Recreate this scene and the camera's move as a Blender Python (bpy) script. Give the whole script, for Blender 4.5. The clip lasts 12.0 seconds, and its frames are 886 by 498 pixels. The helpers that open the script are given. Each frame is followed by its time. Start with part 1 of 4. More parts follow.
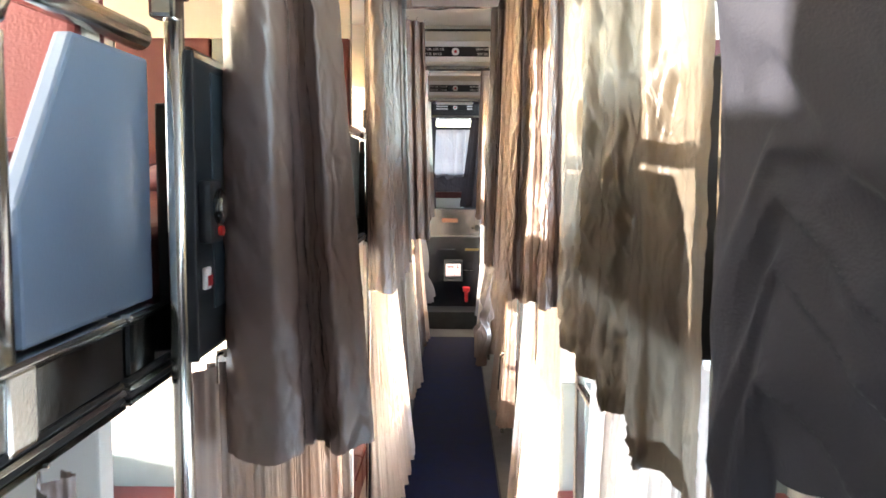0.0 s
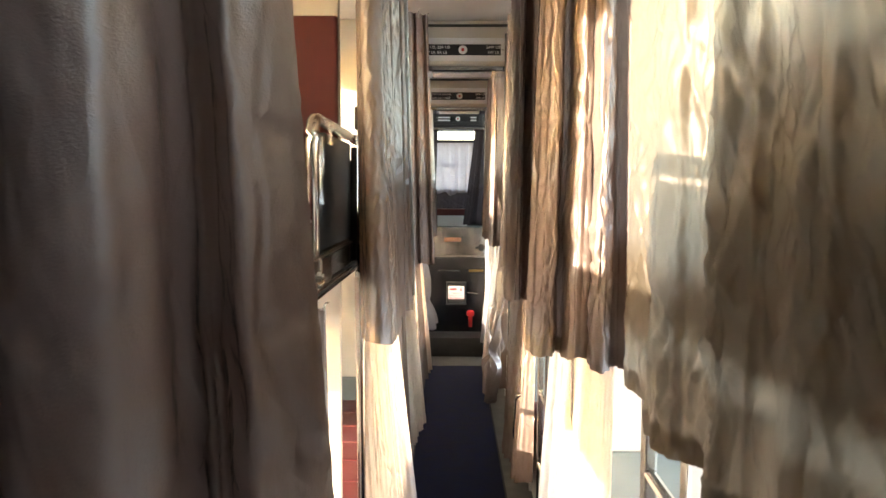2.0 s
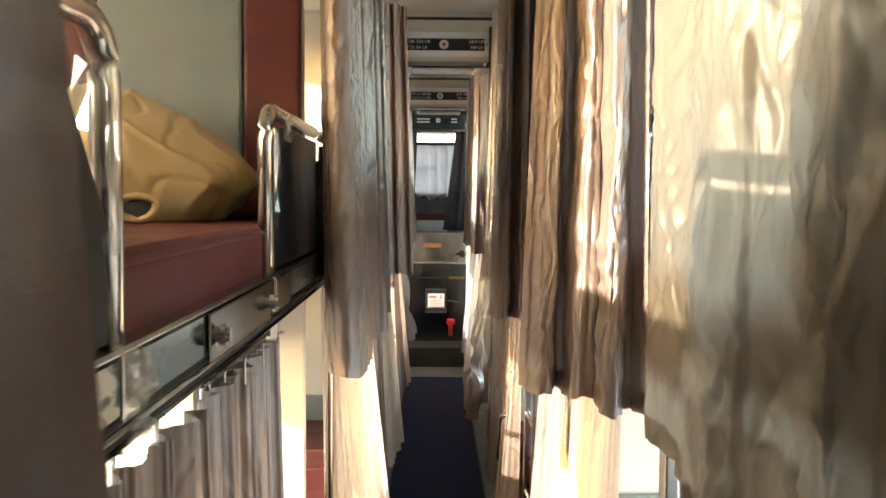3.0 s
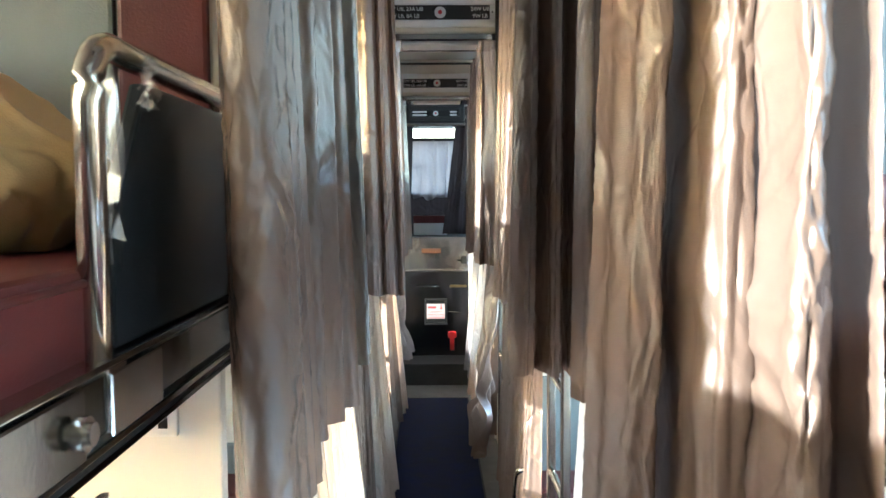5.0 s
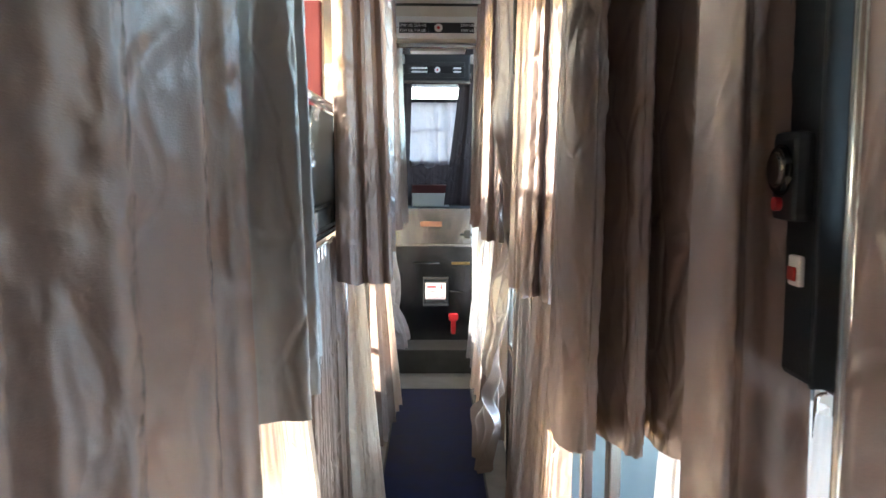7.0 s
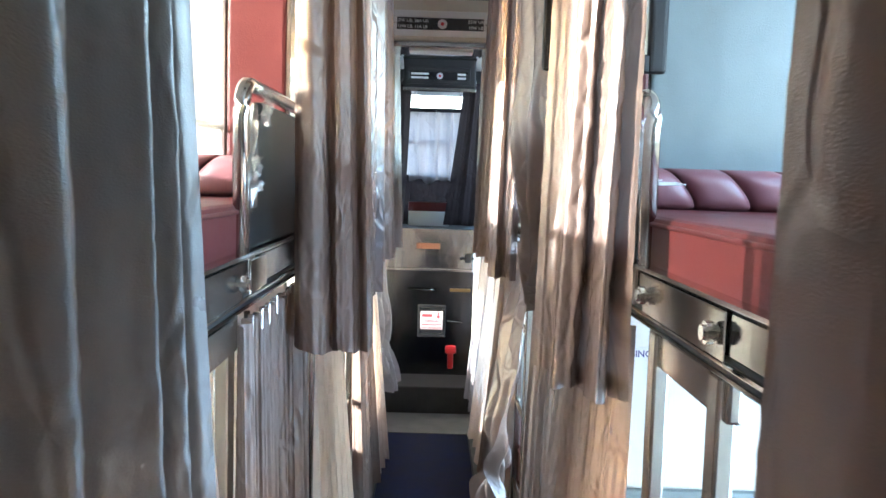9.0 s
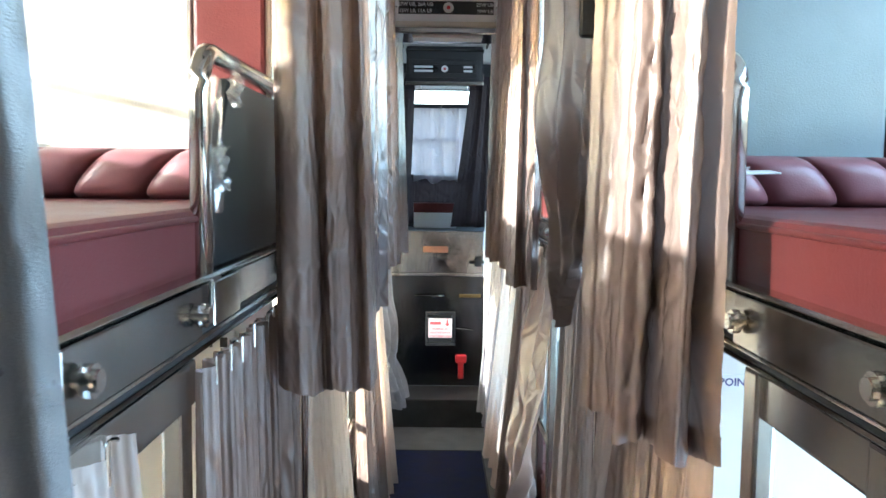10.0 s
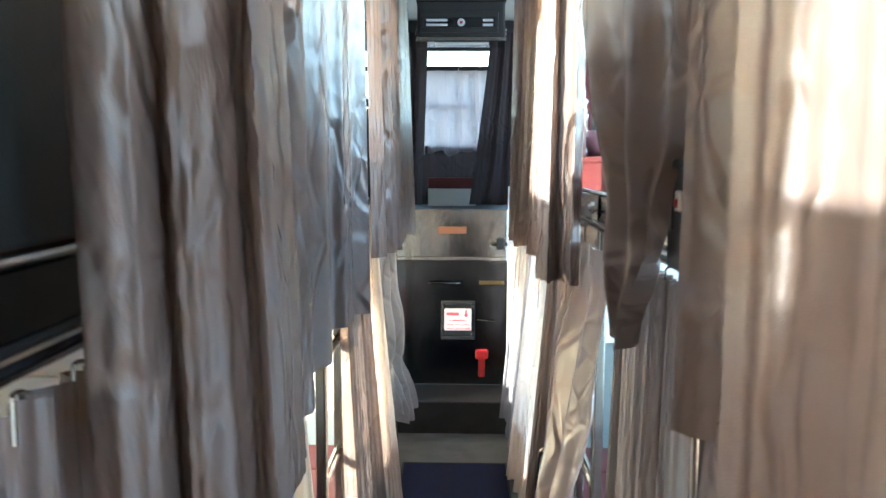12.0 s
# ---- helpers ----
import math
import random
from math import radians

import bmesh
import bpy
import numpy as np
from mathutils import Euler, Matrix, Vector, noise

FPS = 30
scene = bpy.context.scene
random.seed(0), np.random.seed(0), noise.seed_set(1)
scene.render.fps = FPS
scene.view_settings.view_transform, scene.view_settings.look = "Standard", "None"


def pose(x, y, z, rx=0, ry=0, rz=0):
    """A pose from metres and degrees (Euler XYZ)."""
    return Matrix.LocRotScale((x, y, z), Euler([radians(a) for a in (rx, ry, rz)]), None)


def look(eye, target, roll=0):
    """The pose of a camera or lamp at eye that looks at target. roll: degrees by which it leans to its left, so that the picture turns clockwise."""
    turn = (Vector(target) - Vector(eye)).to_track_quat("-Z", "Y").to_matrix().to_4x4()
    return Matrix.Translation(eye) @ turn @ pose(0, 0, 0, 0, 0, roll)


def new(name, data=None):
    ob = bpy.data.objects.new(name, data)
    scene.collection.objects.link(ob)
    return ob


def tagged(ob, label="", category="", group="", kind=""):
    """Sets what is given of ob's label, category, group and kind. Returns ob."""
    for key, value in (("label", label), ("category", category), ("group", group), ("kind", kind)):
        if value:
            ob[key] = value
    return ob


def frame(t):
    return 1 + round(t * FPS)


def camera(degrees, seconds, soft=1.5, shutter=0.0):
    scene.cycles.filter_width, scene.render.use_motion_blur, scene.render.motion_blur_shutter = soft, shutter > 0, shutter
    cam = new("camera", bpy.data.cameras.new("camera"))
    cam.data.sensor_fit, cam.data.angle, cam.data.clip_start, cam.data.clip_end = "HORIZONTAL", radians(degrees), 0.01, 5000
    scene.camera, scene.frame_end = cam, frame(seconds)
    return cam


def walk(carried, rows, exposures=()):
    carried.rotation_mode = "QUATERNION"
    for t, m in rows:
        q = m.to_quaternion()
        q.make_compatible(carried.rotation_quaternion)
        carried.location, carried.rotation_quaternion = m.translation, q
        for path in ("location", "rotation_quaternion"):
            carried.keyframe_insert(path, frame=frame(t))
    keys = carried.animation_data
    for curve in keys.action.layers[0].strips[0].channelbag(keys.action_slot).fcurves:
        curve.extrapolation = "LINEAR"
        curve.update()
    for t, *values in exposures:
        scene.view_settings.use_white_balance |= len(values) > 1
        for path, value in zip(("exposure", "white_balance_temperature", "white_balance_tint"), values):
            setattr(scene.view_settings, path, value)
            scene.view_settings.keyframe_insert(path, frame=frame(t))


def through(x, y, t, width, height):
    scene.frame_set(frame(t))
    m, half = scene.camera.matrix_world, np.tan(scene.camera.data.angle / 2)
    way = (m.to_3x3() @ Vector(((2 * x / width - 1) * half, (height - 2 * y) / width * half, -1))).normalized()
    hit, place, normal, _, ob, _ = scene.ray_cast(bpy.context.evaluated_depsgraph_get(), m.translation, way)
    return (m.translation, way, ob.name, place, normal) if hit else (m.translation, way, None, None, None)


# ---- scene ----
cam = camera(56.0, 12.0, 1.5, 0.35)
PATH = [
    (0, (0.012, -0.004, 1.35), (-0.015, 1.988, 1.174), 0.3),
    (0.5, (0.013, 0.112, 1.348), (-0.027, 2.107, 1.206), 0.3),
    (1, (0.002, 0.226, 1.349), (-0.057, 2.221, 1.212), 1.2),
    (1.5, (-0.012, 0.37, 1.337), (-0.075, 2.363, 1.183), 0.8),
    (2, (-0.029, 0.512, 1.342), (-0.052, 2.507, 1.206), 0.2),
    (2.5, (-0.037, 0.637, 1.355), (-0.028, 2.632, 1.216), 1.1),
    (3, (-0.031, 0.759, 1.346), (-0.005, 2.755, 1.219), 0.4),
    (3.5, (-0.026, 0.925, 1.342), (-0.007, 2.923, 1.239), 0.1),
    (3.7, (-0.021, 0.992, 1.341), (-0.014, 2.99, 1.247), -0.6),
    (5.5, (-0.016, 1.534, 1.358), (0.017, 3.529, 1.221), -0.1),
    (6, (-0.011, 1.698, 1.347), (0.006, 3.693, 1.21), 0.6),
    (6.5, (-0.007, 1.856, 1.333), (-0.014, 3.846, 1.133), 0.5),
    (7, (-0.003, 2.009, 1.319), (0.017, 3.999, 1.124), 0.2),
    (7.2, (-0.006, 2.073, 1.317), (0.05, 4.064, 1.135), 0.9),
    (8.8, (-0.007, 2.511, 1.349), (0.032, 4.503, 1.176), 1.0),
    (9, (-0.002, 2.558, 1.344), (0.023, 4.551, 1.178), 1.7),
    (9.5, (-0.009, 2.71, 1.34), (-0.003, 4.701, 1.151), 0.3),
    (10, (-0.019, 2.847, 1.334), (-0.005, 4.84, 1.17), 0.7),
    (10.5, (-0.011, 2.995, 1.33), (0.013, 4.986, 1.144), -0.0),
    (11, (-0.019, 3.139, 1.34), (0.014, 5.13, 1.155), 0.4),
    (11.5, (0.012, 3.234, 1.376), (0.0, 5.219, 1.133), 1.5),
    (12, (0.017, 3.431, 1.291), (-0.026, 5.419, 1.078), 0.2),
]
EXPOSURES = [(0.0, 4.7, 6650, 14), (0.5, 4.6, 6850, 14), (1.5, 4.5, 7500, 14), (2.5, 4.3, 7500, 12), (3.7, 4.0, 6900, 6), (5.5, 4.3, 5800, 4), (7.0, 4.7, 6050, 8), (9.0, 4.45, 5700, 8), (10.0, 4.25, 5600, 5), (10.5, 4.1, 5500, 3), (11.5, 4.1, 5500, 2), (12.0, 4.35, 5750, 3)]
walk(cam, [(t, look(eye, target, roll)) for t, eye, target, roll in PATH], EXPOSURES)

# ---- light: clear day, low sun on the left flank of the coach, slightly from the front of it ----
SUN_ELEVATION, SUN_AZIMUTH = 11.0, 21.0
world = bpy.data.worlds.new("sky")
scene.world = world
world.use_nodes = True
wn = world.node_tree
wn.nodes.clear()
sky = wn.nodes.new("ShaderNodeTexSky")
sky.sky_type, sky.sun_disc = "NISHITA", False
sky.sun_elevation = radians(SUN_ELEVATION)
sky.sun_rotation = radians(270 - SUN_AZIMUTH)
bg = wn.nodes.new("ShaderNodeBackground")
bg.inputs["Strength"].default_value = 0.15
wout = wn.nodes.new("ShaderNodeOutputWorld")
wn.links.new(sky.outputs[0], bg.inputs[0])
wn.links.new(bg.outputs[0], wout.inputs[0])
sun = new("sun", bpy.data.lights.new("sun", "SUN"))
sun.data.energy, sun.data.angle, sun.data.color = 1.0, radians(0.5), (1.0, 0.94, 0.84)
ce = math.cos(radians(SUN_ELEVATION))
sun_way = Vector((ce * math.cos(radians(SUN_AZIMUTH)), ce * math.sin(radians(SUN_AZIMUTH)), -math.sin(radians(SUN_ELEVATION))))
sun.matrix_world = look((-8, -3, 6), Vector((-8, -3, 6)) + sun_way)
# the blue sky on the shaded flank, in the openings of its two rows of windows
for z, h, power in ((1.75, 0.46, 5.5), (0.79, 0.42, 6.0)):
    lamp = new("sky_in_windows", bpy.data.lights.new("sky_in_windows", "AREA"))
    lamp.data.shape, lamp.data.size, lamp.data.size_y = "RECTANGLE", 8.4, h
    lamp.data.energy, lamp.data.color = power, (0.60, 0.79, 1.0)
    lamp.matrix_world = Matrix.Translation((1.13, 3.2, z)) @ Matrix(((0, 0, 1, 0), (1, 0, 0, 0), (0, 1, 0, 0), (0, 0, 0, 1)))


# ---- materials ----
def material(name, colour, rough=0.5, metal=0.0, spread=0.12, scale=12.0, bump=0.15, bump_scale=180.0, coat=0.0, stretch=(1, 1, 1), sheen=0.0, spec=0.5, rough_spread=0.12):
    """A principled surface with stains at one scale and grain at another."""
    m = bpy.data.materials.new(name)
    m.use_nodes = True
    nt = m.node_tree
    p = nt.nodes["Principled BSDF"]
    tc = nt.nodes.new("ShaderNodeTexCoord")
    mp = nt.nodes.new("ShaderNodeMapping")
    mp.inputs["Scale"].default_value = stretch
    nt.links.new(tc.outputs["Object"], mp.inputs[0])
    big, fine = nt.nodes.new("ShaderNodeTexNoise"), nt.nodes.new("ShaderNodeTexNoise")
    big.inputs["Scale"].default_value, big.inputs["Detail"].default_value = scale, 6
    fine.inputs["Scale"].default_value, fine.inputs["Detail"].default_value = bump_scale, 4
    nt.links.new(mp.outputs[0], big.inputs[0])
    nt.links.new(mp.outputs[0], fine.inputs[0])
    ramp = nt.nodes.new("ShaderNodeValToRGB")
    c = Vector(colour)
    ramp.color_ramp.elements[0].position, ramp.color_ramp.elements[1].position = 0.3, 0.7
    ramp.color_ramp.elements[0].color = (*(c * (1 - spread)), 1)
    ramp.color_ramp.elements[1].color = (*[min(1, v * (1 + spread)) for v in c], 1)
    nt.links.new(big.outputs[0], ramp.inputs[0])
    nt.links.new(ramp.outputs[0], p.inputs["Base Color"])
    rr = nt.nodes.new("ShaderNodeMapRange")
    rr.inputs["To Min"].default_value, rr.inputs["To Max"].default_value = max(0.03, rough - rough_spread), min(1, rough + rough_spread)
    nt.links.new(big.outputs[0], rr.inputs[0])
    nt.links.new(rr.outputs[0], p.inputs["Roughness"])
    b = nt.nodes.new("ShaderNodeBump")
    b.inputs["Strength"].default_value, b.inputs["Distance"].default_value = bump, 0.002
    nt.links.new(fine.outputs[0], b.inputs["Height"])
    nt.links.new(b.outputs[0], p.inputs["Normal"])
    p.inputs["Metallic"].default_value = metal
    p.inputs["Coat Weight"].default_value = coat
    p.inputs["Sheen Weight"].default_value = sheen
    p.inputs["Specular IOR Level"].default_value = spec
    return m


def cloth(name, colour, through=0.4, rough=0.26, shine=1.0, creased=0.8):
    """Thin satin curtain cloth: woven grain, creases, and light that comes through it."""
    m = material(name, colour, rough, 0.0, 0.05, 5.0, 0.25, 900.0, spec=shine, rough_spread=0.025)
    nt = m.node_tree
    p = nt.nodes["Principled BSDF"]
    out = nt.nodes["Material Output"]
    tr = nt.nodes.new("ShaderNodeBsdfTranslucent")
    tr.inputs[0].default_value = (*[min(1, v * 1.6) for v in colour], 1)
    mix = nt.nodes.new("ShaderNodeMixShader")
    mix.inputs[0].default_value = through
    nt.links.new(p.outputs[0], mix.inputs[1])
    nt.links.new(tr.outputs[0], mix.inputs[2])
    nt.links.new(mix.outputs[0], out.inputs[0])
    # creases: flat facets with soft edges, slanting, at two sizes
    tc = nt.nodes.new("ShaderNodeTexCoord")
    warp = nt.nodes.new("ShaderNodeTexNoise")
    warp.inputs["Scale"].default_value, warp.inputs["Detail"].default_value = 5.0, 2.0
    nt.links.new(tc.outputs["Object"], warp.inputs[0])
    shift = nt.nodes.new("ShaderNodeVectorMath")
    shift.operation = "MULTIPLY_ADD"
    shift.inputs[1].default_value = (0.10, 0.10, 0.10)
    nt.links.new(warp.outputs["Color"], shift.inputs[0])
    nt.links.new(tc.outputs["Object"], shift.inputs[2])
    total = None
    for scale, weight, turn, feature, edge in ((8.0, 0.16, 0.5, "DISTANCE_TO_EDGE", 0.09), (15.0, 0.08, -0.7, "DISTANCE_TO_EDGE", 0.10), (34.0, 0.10, 0.3, "F1", 1.0)):
        mp = nt.nodes.new("ShaderNodeMapping")
        mp.inputs["Scale"].default_value = (1, 1, 0.55)
        mp.inputs["Rotation"].default_value = (turn, turn * 0.7, 0)
        cr = nt.nodes.new("ShaderNodeTexVoronoi")
        cr.feature = feature
        cr.inputs["Scale"].default_value = scale
        flat = nt.nodes.new("ShaderNodeMapRange")
        flat.interpolation_type = "SMOOTHSTEP"
        flat.inputs["From Max"].default_value, flat.inputs["To Max"].default_value = edge, weight
        patch = nt.nodes.new("ShaderNodeTexNoise")
        patch.inputs["Scale"].default_value = 3.5 + scale * 0.2
        mask = nt.nodes.new("ShaderNodeMapRange")
        mask.inputs["From Min"].default_value, mask.inputs["From Max"].default_value = 0.42, 0.62
        mul = nt.nodes.new("ShaderNodeMath")
        mul.operation = "MULTIPLY"
        nt.links.new(shift.outputs[0], mp.inputs[0])
        nt.links.new(mp.outputs[0], cr.inputs[0])
        nt.links.new(mp.outputs[0], patch.inputs[0])
        nt.links.new(patch.outputs[0], mask.inputs[0])
        nt.links.new(cr.outputs["Distance"], flat.inputs[0])
        nt.links.new(flat.outputs[0], mul.inputs[0])
        nt.links.new(mask.outputs[0], mul.inputs[1])
        if total is None:
            total = mul.outputs[0]
        else:
            add = nt.nodes.new("ShaderNodeMath")
            nt.links.new(total, add.inputs[0])
            nt.links.new(mul.outputs[0], add.inputs[1])
            total = add.outputs[0]
    b = nt.nodes.new("ShaderNodeBump")
    b.inputs["Strength"].default_value, b.inputs["Distance"].default_value = creased, 0.036
    nt.links.new(total, b.inputs["Height"])
    old = p.inputs["Normal"].links[0].from_socket
    nt.links.new(old, b.inputs["Normal"])
    nt.links.new(b.outputs[0], p.inputs["Normal"])
    nt.links.new(b.outputs[0], tr.inputs["Normal"])
    return m


def open_weave(m, share, tint):
    """Lets a share of the light straight through between the threads."""
    nt = m.node_tree
    out = nt.nodes["Material Output"]
    old = out.inputs[0].links[0].from_socket
    t, mix = nt.nodes.new("ShaderNodeBsdfTransparent"), nt.nodes.new("ShaderNodeMixShader")
    t.inputs[0].default_value = (*tint, 1)
    mix.inputs[0].default_value = share
    nt.links.new(old, mix.inputs[1])
    nt.links.new(t.outputs[0], mix.inputs[2])
    nt.links.new(mix.outputs[0], out.inputs[0])


def clear(name, rough=0.05, tint=(1, 1, 1), mixed=0.85):
    """Thin clear film or pane: mostly lets light through, with a gloss."""
    m = bpy.data.materials.new(name)
    m.use_nodes = True
    nt = m.node_tree
    nt.nodes.clear()
    out = nt.nodes.new("ShaderNodeOutputMaterial")
    t, g, mix = nt.nodes.new("ShaderNodeBsdfTransparent"), nt.nodes.new("ShaderNodeBsdfGlossy"), nt.nodes.new("ShaderNodeMixShader")
    t.inputs[0].default_value = (*tint, 1)
    g.inputs["Roughness"].default_value = rough
    mix.inputs[0].default_value = 1 - mixed
    nt.links.new(t.outputs[0], mix.inputs[1])
    nt.links.new(g.outputs[0], mix.inputs[2])
    nt.links.new(mix.outputs[0], out.inputs[0])
    return m


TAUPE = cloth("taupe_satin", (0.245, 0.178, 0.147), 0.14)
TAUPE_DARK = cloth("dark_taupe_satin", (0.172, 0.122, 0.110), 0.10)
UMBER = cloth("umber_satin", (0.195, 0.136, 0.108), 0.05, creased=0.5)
DRAPE = cloth("dark_drape", (0.038, 0.028, 0.030), 0.10, 0.65, 0.15)
# the dark taupe cloth again, blue skylight on it put into the colour
TAUPE_SKYLIT = cloth("skylit_taupe_satin", (0.135, 0.118, 0.104), 0.06, 0.28, creased=0.5)
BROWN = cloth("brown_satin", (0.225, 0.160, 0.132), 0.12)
# the taupe cloth again, golden light on and through it put into the colour
TAUPE_LIT = cloth("lit_taupe_satin", (0.255, 0.208, 0.155), 0.52)
# pale copy of the curtain cloth, sun from behind put into the colour
SUNLIT = cloth("sunlit_satin", (0.62, 0.54, 0.48), 0.52)
SILVER = cloth("silver_satin", (0.26, 0.245, 0.262), 0.3, 0.30)
CHARCOAL = cloth("charcoal_satin", (0.035, 0.034, 0.038), 0.05)
COVER = material("dark_cover_cloth", (0.028, 0.029, 0.039), 0.75, 0, 0.25, 6, 0.3, 500, spec=0.3)
STEEL = material("polished_steel", (0.62, 0.60, 0.56), 0.16, 1.0, 0.05, 9, 0.05, 260, rough_spread=0.08)
BRUSHED = material("brushed_steel", (0.46, 0.45, 0.43), 0.13, 1.0, 0.12, 5, 1.0, 7, rough_spread=0.08)
DARK_STEEL = material("dark_steel", (0.14, 0.145, 0.138), 0.12, 1.0, 0.2, 6, 0.05, 120, rough_spread=0.06)
SATIN_STEEL = material("satin_steel", (0.36, 0.345, 0.315), 0.24, 1.0, 0.1, 7, 0.05, 260, rough_spread=0.08)
PLATE = material("dull_steel_plate", (0.30, 0.295, 0.28), 0.2, 1.0, 0.15, 8, 0.06, 200)
BLACK = material("black_rubber", (0.015, 0.015, 0.016), 0.5, 0, 0.2, 20, 0.1)
BLACK_HIDE = material("black_leatherette", (0.014, 0.017, 0.019), 0.42, 0, 0.15, 6, 0.2, 420, spec=0.3, rough_spread=0.06)
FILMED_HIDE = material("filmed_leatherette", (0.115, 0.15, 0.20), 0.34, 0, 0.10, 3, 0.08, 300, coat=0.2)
ROSE = material("rose_leatherette", (0.27, 0.115, 0.125), 0.36, 0, 0.10, 7, 0.2, 380, coat=0.1)
TEAL_HIDE = material("dark_teal_leatherette", (0.026, 0.038, 0.046), 0.36, 0, 0.10, 3, 0.08, 300, spec=0.4)
MAROON = material("maroon_leatherette", (0.115, 0.024, 0.024), 0.45, 0, 0.12, 7, 0.25, 380, spec=0.35)
GREY_HIDE = material("grey_leatherette", (0.20, 0.235, 0.24), 0.42, 0, 0.10, 7, 0.25, 380, coat=0.1)
# pale copy of the grey hide, with strong sun put into the colour
SUNLIT_HIDE = material("sunlit_leatherette", (0.66, 0.65, 0.62), 0.42, 0, 0.06, 7, 0.2, 380)
WHITE_BOARD = material("white_laminate", (0.78, 0.76, 0.71), 0.42, 0, 0.05, 4, 0.05, 120)
CREAM_BOARD = material("cream_plastic", (0.68, 0.63, 0.53), 0.42, 0, 0.07, 6, 0.06, 120)
CEILING = material("pale_ceiling_lining", (0.62, 0.60, 0.55), 0.55, 0, 0.06, 5, 0.12, 250)
CARPET = material("navy_mat", (0.0065, 0.011, 0.050), 0.8, 0, 0.35, 14, 0.5, 500, spec=0.25)
VINYL = material("grey_vinyl_floor", (0.19, 0.185, 0.17), 0.55, 0, 0.2, 10, 0.2, 220)
DARK_VINYL = material("dark_step_covering", (0.035, 0.033, 0.031), 0.55, 0, 0.3, 12, 0.2, 220)
RED = material("red_plastic", (0.42, 0.016, 0.02), 0.4, 0, 0.1, 12, 0.05)
WHITE = material("white_plastic", (0.80, 0.80, 0.78), 0.35, 0, 0.04, 10, 0.03)
PAPER = material("printed_paper", (0.34, 0.30, 0.31), 0.6, 0, 0.05, 10, 0.03)
INK = material("black_plate", (0.012, 0.011, 0.011), 0.3, 0, 0.1, 10, 0.02)
LETTER = material("white_lettering", (0.75, 0.74, 0.72), 0.5, 0, 0.03, 10, 0.0)
NAVY_INK = material("navy_lettering", (0.03, 0.03, 0.16), 0.5, 0, 0.03, 10, 0.0)
RED_INK = material("red_lettering", (0.55, 0.03, 0.04), 0.5, 0, 0.03, 10, 0.0)
BRASS = material("brass", (0.30, 0.21, 0.09), 0.3, 1.0, 0.1, 20, 0.05)
YELLOW = material("mustard_cloth", (0.50, 0.345, 0.155), 0.75, 0, 0.12, 9, 0.4, 600, sheen=0.3)
WRAP = clear("clear_wrap", 0.25, (0.96, 0.96, 0.95), 0.78)
GLASS = clear("window_glass", 0.02, (0.97, 0.98, 0.98), 0.93)
SHEER = cloth("white_sheer", (0.34, 0.30, 0.31), 0.34, 0.6, 0.2)


# ---- mesh helpers ----
def thing(name, label, category, group="", at=(0, 0, 0), kind=""):
    ob = new(name)
    ob.empty_display_size = 0.05
    ob.location = at
    return tagged(ob, label, category, group, kind)


def part(name, bm, mat, parent=None, label="", smooth=False):
    """One mesh object out of a bmesh, in world metres, under a thing or a part."""
    me = bpy.data.meshes.new(name)
    bmesh.ops.recalc_face_normals(bm, faces=bm.faces)
    bm.to_mesh(me)
    bm.free()
    me.materials.append(mat)
    if smooth:
        for f in me.polygons:
            f.use_smooth = True
    ob = new(name, me)
    if parent:
        ob.parent = parent
        ob.matrix_parent_inverse = Matrix.Identity(4) if parent.parent else Matrix.Translation(-Vector(parent.location))
    if label:
        ob["label"] = label
    return ob


def box(lo, hi, bevel=0.0, seg=2, bm=None):
    own = bm is None
    b = bmesh.new()
    c = [(lo[i] + hi[i]) / 2 for i in range(3)]
    d = [max(abs(hi[i] - lo[i]), 1e-4) for i in range(3)]
    bmesh.ops.create_cube(b, size=1, matrix=Matrix.Translation(c) @ Matrix.Diagonal((*d, 1)))
    if bevel:
        bmesh.ops.bevel(b, geom=b.edges[:], offset=min(bevel, min(d) * 0.45), segments=seg, affect="EDGES", profile=0.6)
    if own:
        return b
    me = bpy.data.meshes.new("tmp")
    b.to_mesh(me)
    b.free()
    bm.from_mesh(me)
    bpy.data.meshes.remove(me)
    return bm


def tube(points, radius, sides=12, bm=None, caps=True):
    """A round bar along a line of points."""
    bm = bm or bmesh.new()
    pts = [Vector(p) for p in points]
    rings = []
    up = Vector((0, 0, 1))
    for i, p in enumerate(pts):
        d = (pts[min(i + 1, len(pts) - 1)] - pts[max(i - 1, 0)]).normalized()
        a = d.cross(up if abs(d.dot(up)) < 0.95 else Vector((1, 0, 0))).normalized()
        if rings and a.dot(last) < 0:
            a = -a
        last = a
        c = d.cross(a)
        rings.append([bm.verts.new(p + radius * (math.cos(2 * math.pi * k / sides) * a + math.sin(2 * math.pi * k / sides) * c)) for k in range(sides)])
    for r, q in zip(rings, rings[1:]):
        for k in range(sides):
            bm.faces.new((r[k], r[(k + 1) % sides], q[(k + 1) % sides], q[k]))
    if caps:
        bm.faces.new(rings[0][::-1])
        bm.faces.new(rings[-1])
    return bm


def bend(a, corner, b, radius, n=8):
    """Points of a line from a by a rounded corner to b."""
    a, corner, b = Vector(a), Vector(corner), Vector(b)
    p, q = corner + (a - corner).normalized() * radius, corner + (b - corner).normalized() * radius
    return [a] + [(1 - t) ** 2 * p + 2 * t * (1 - t) * corner + t * t * q for t in [k / n for k in range(n + 1)]] + [b]


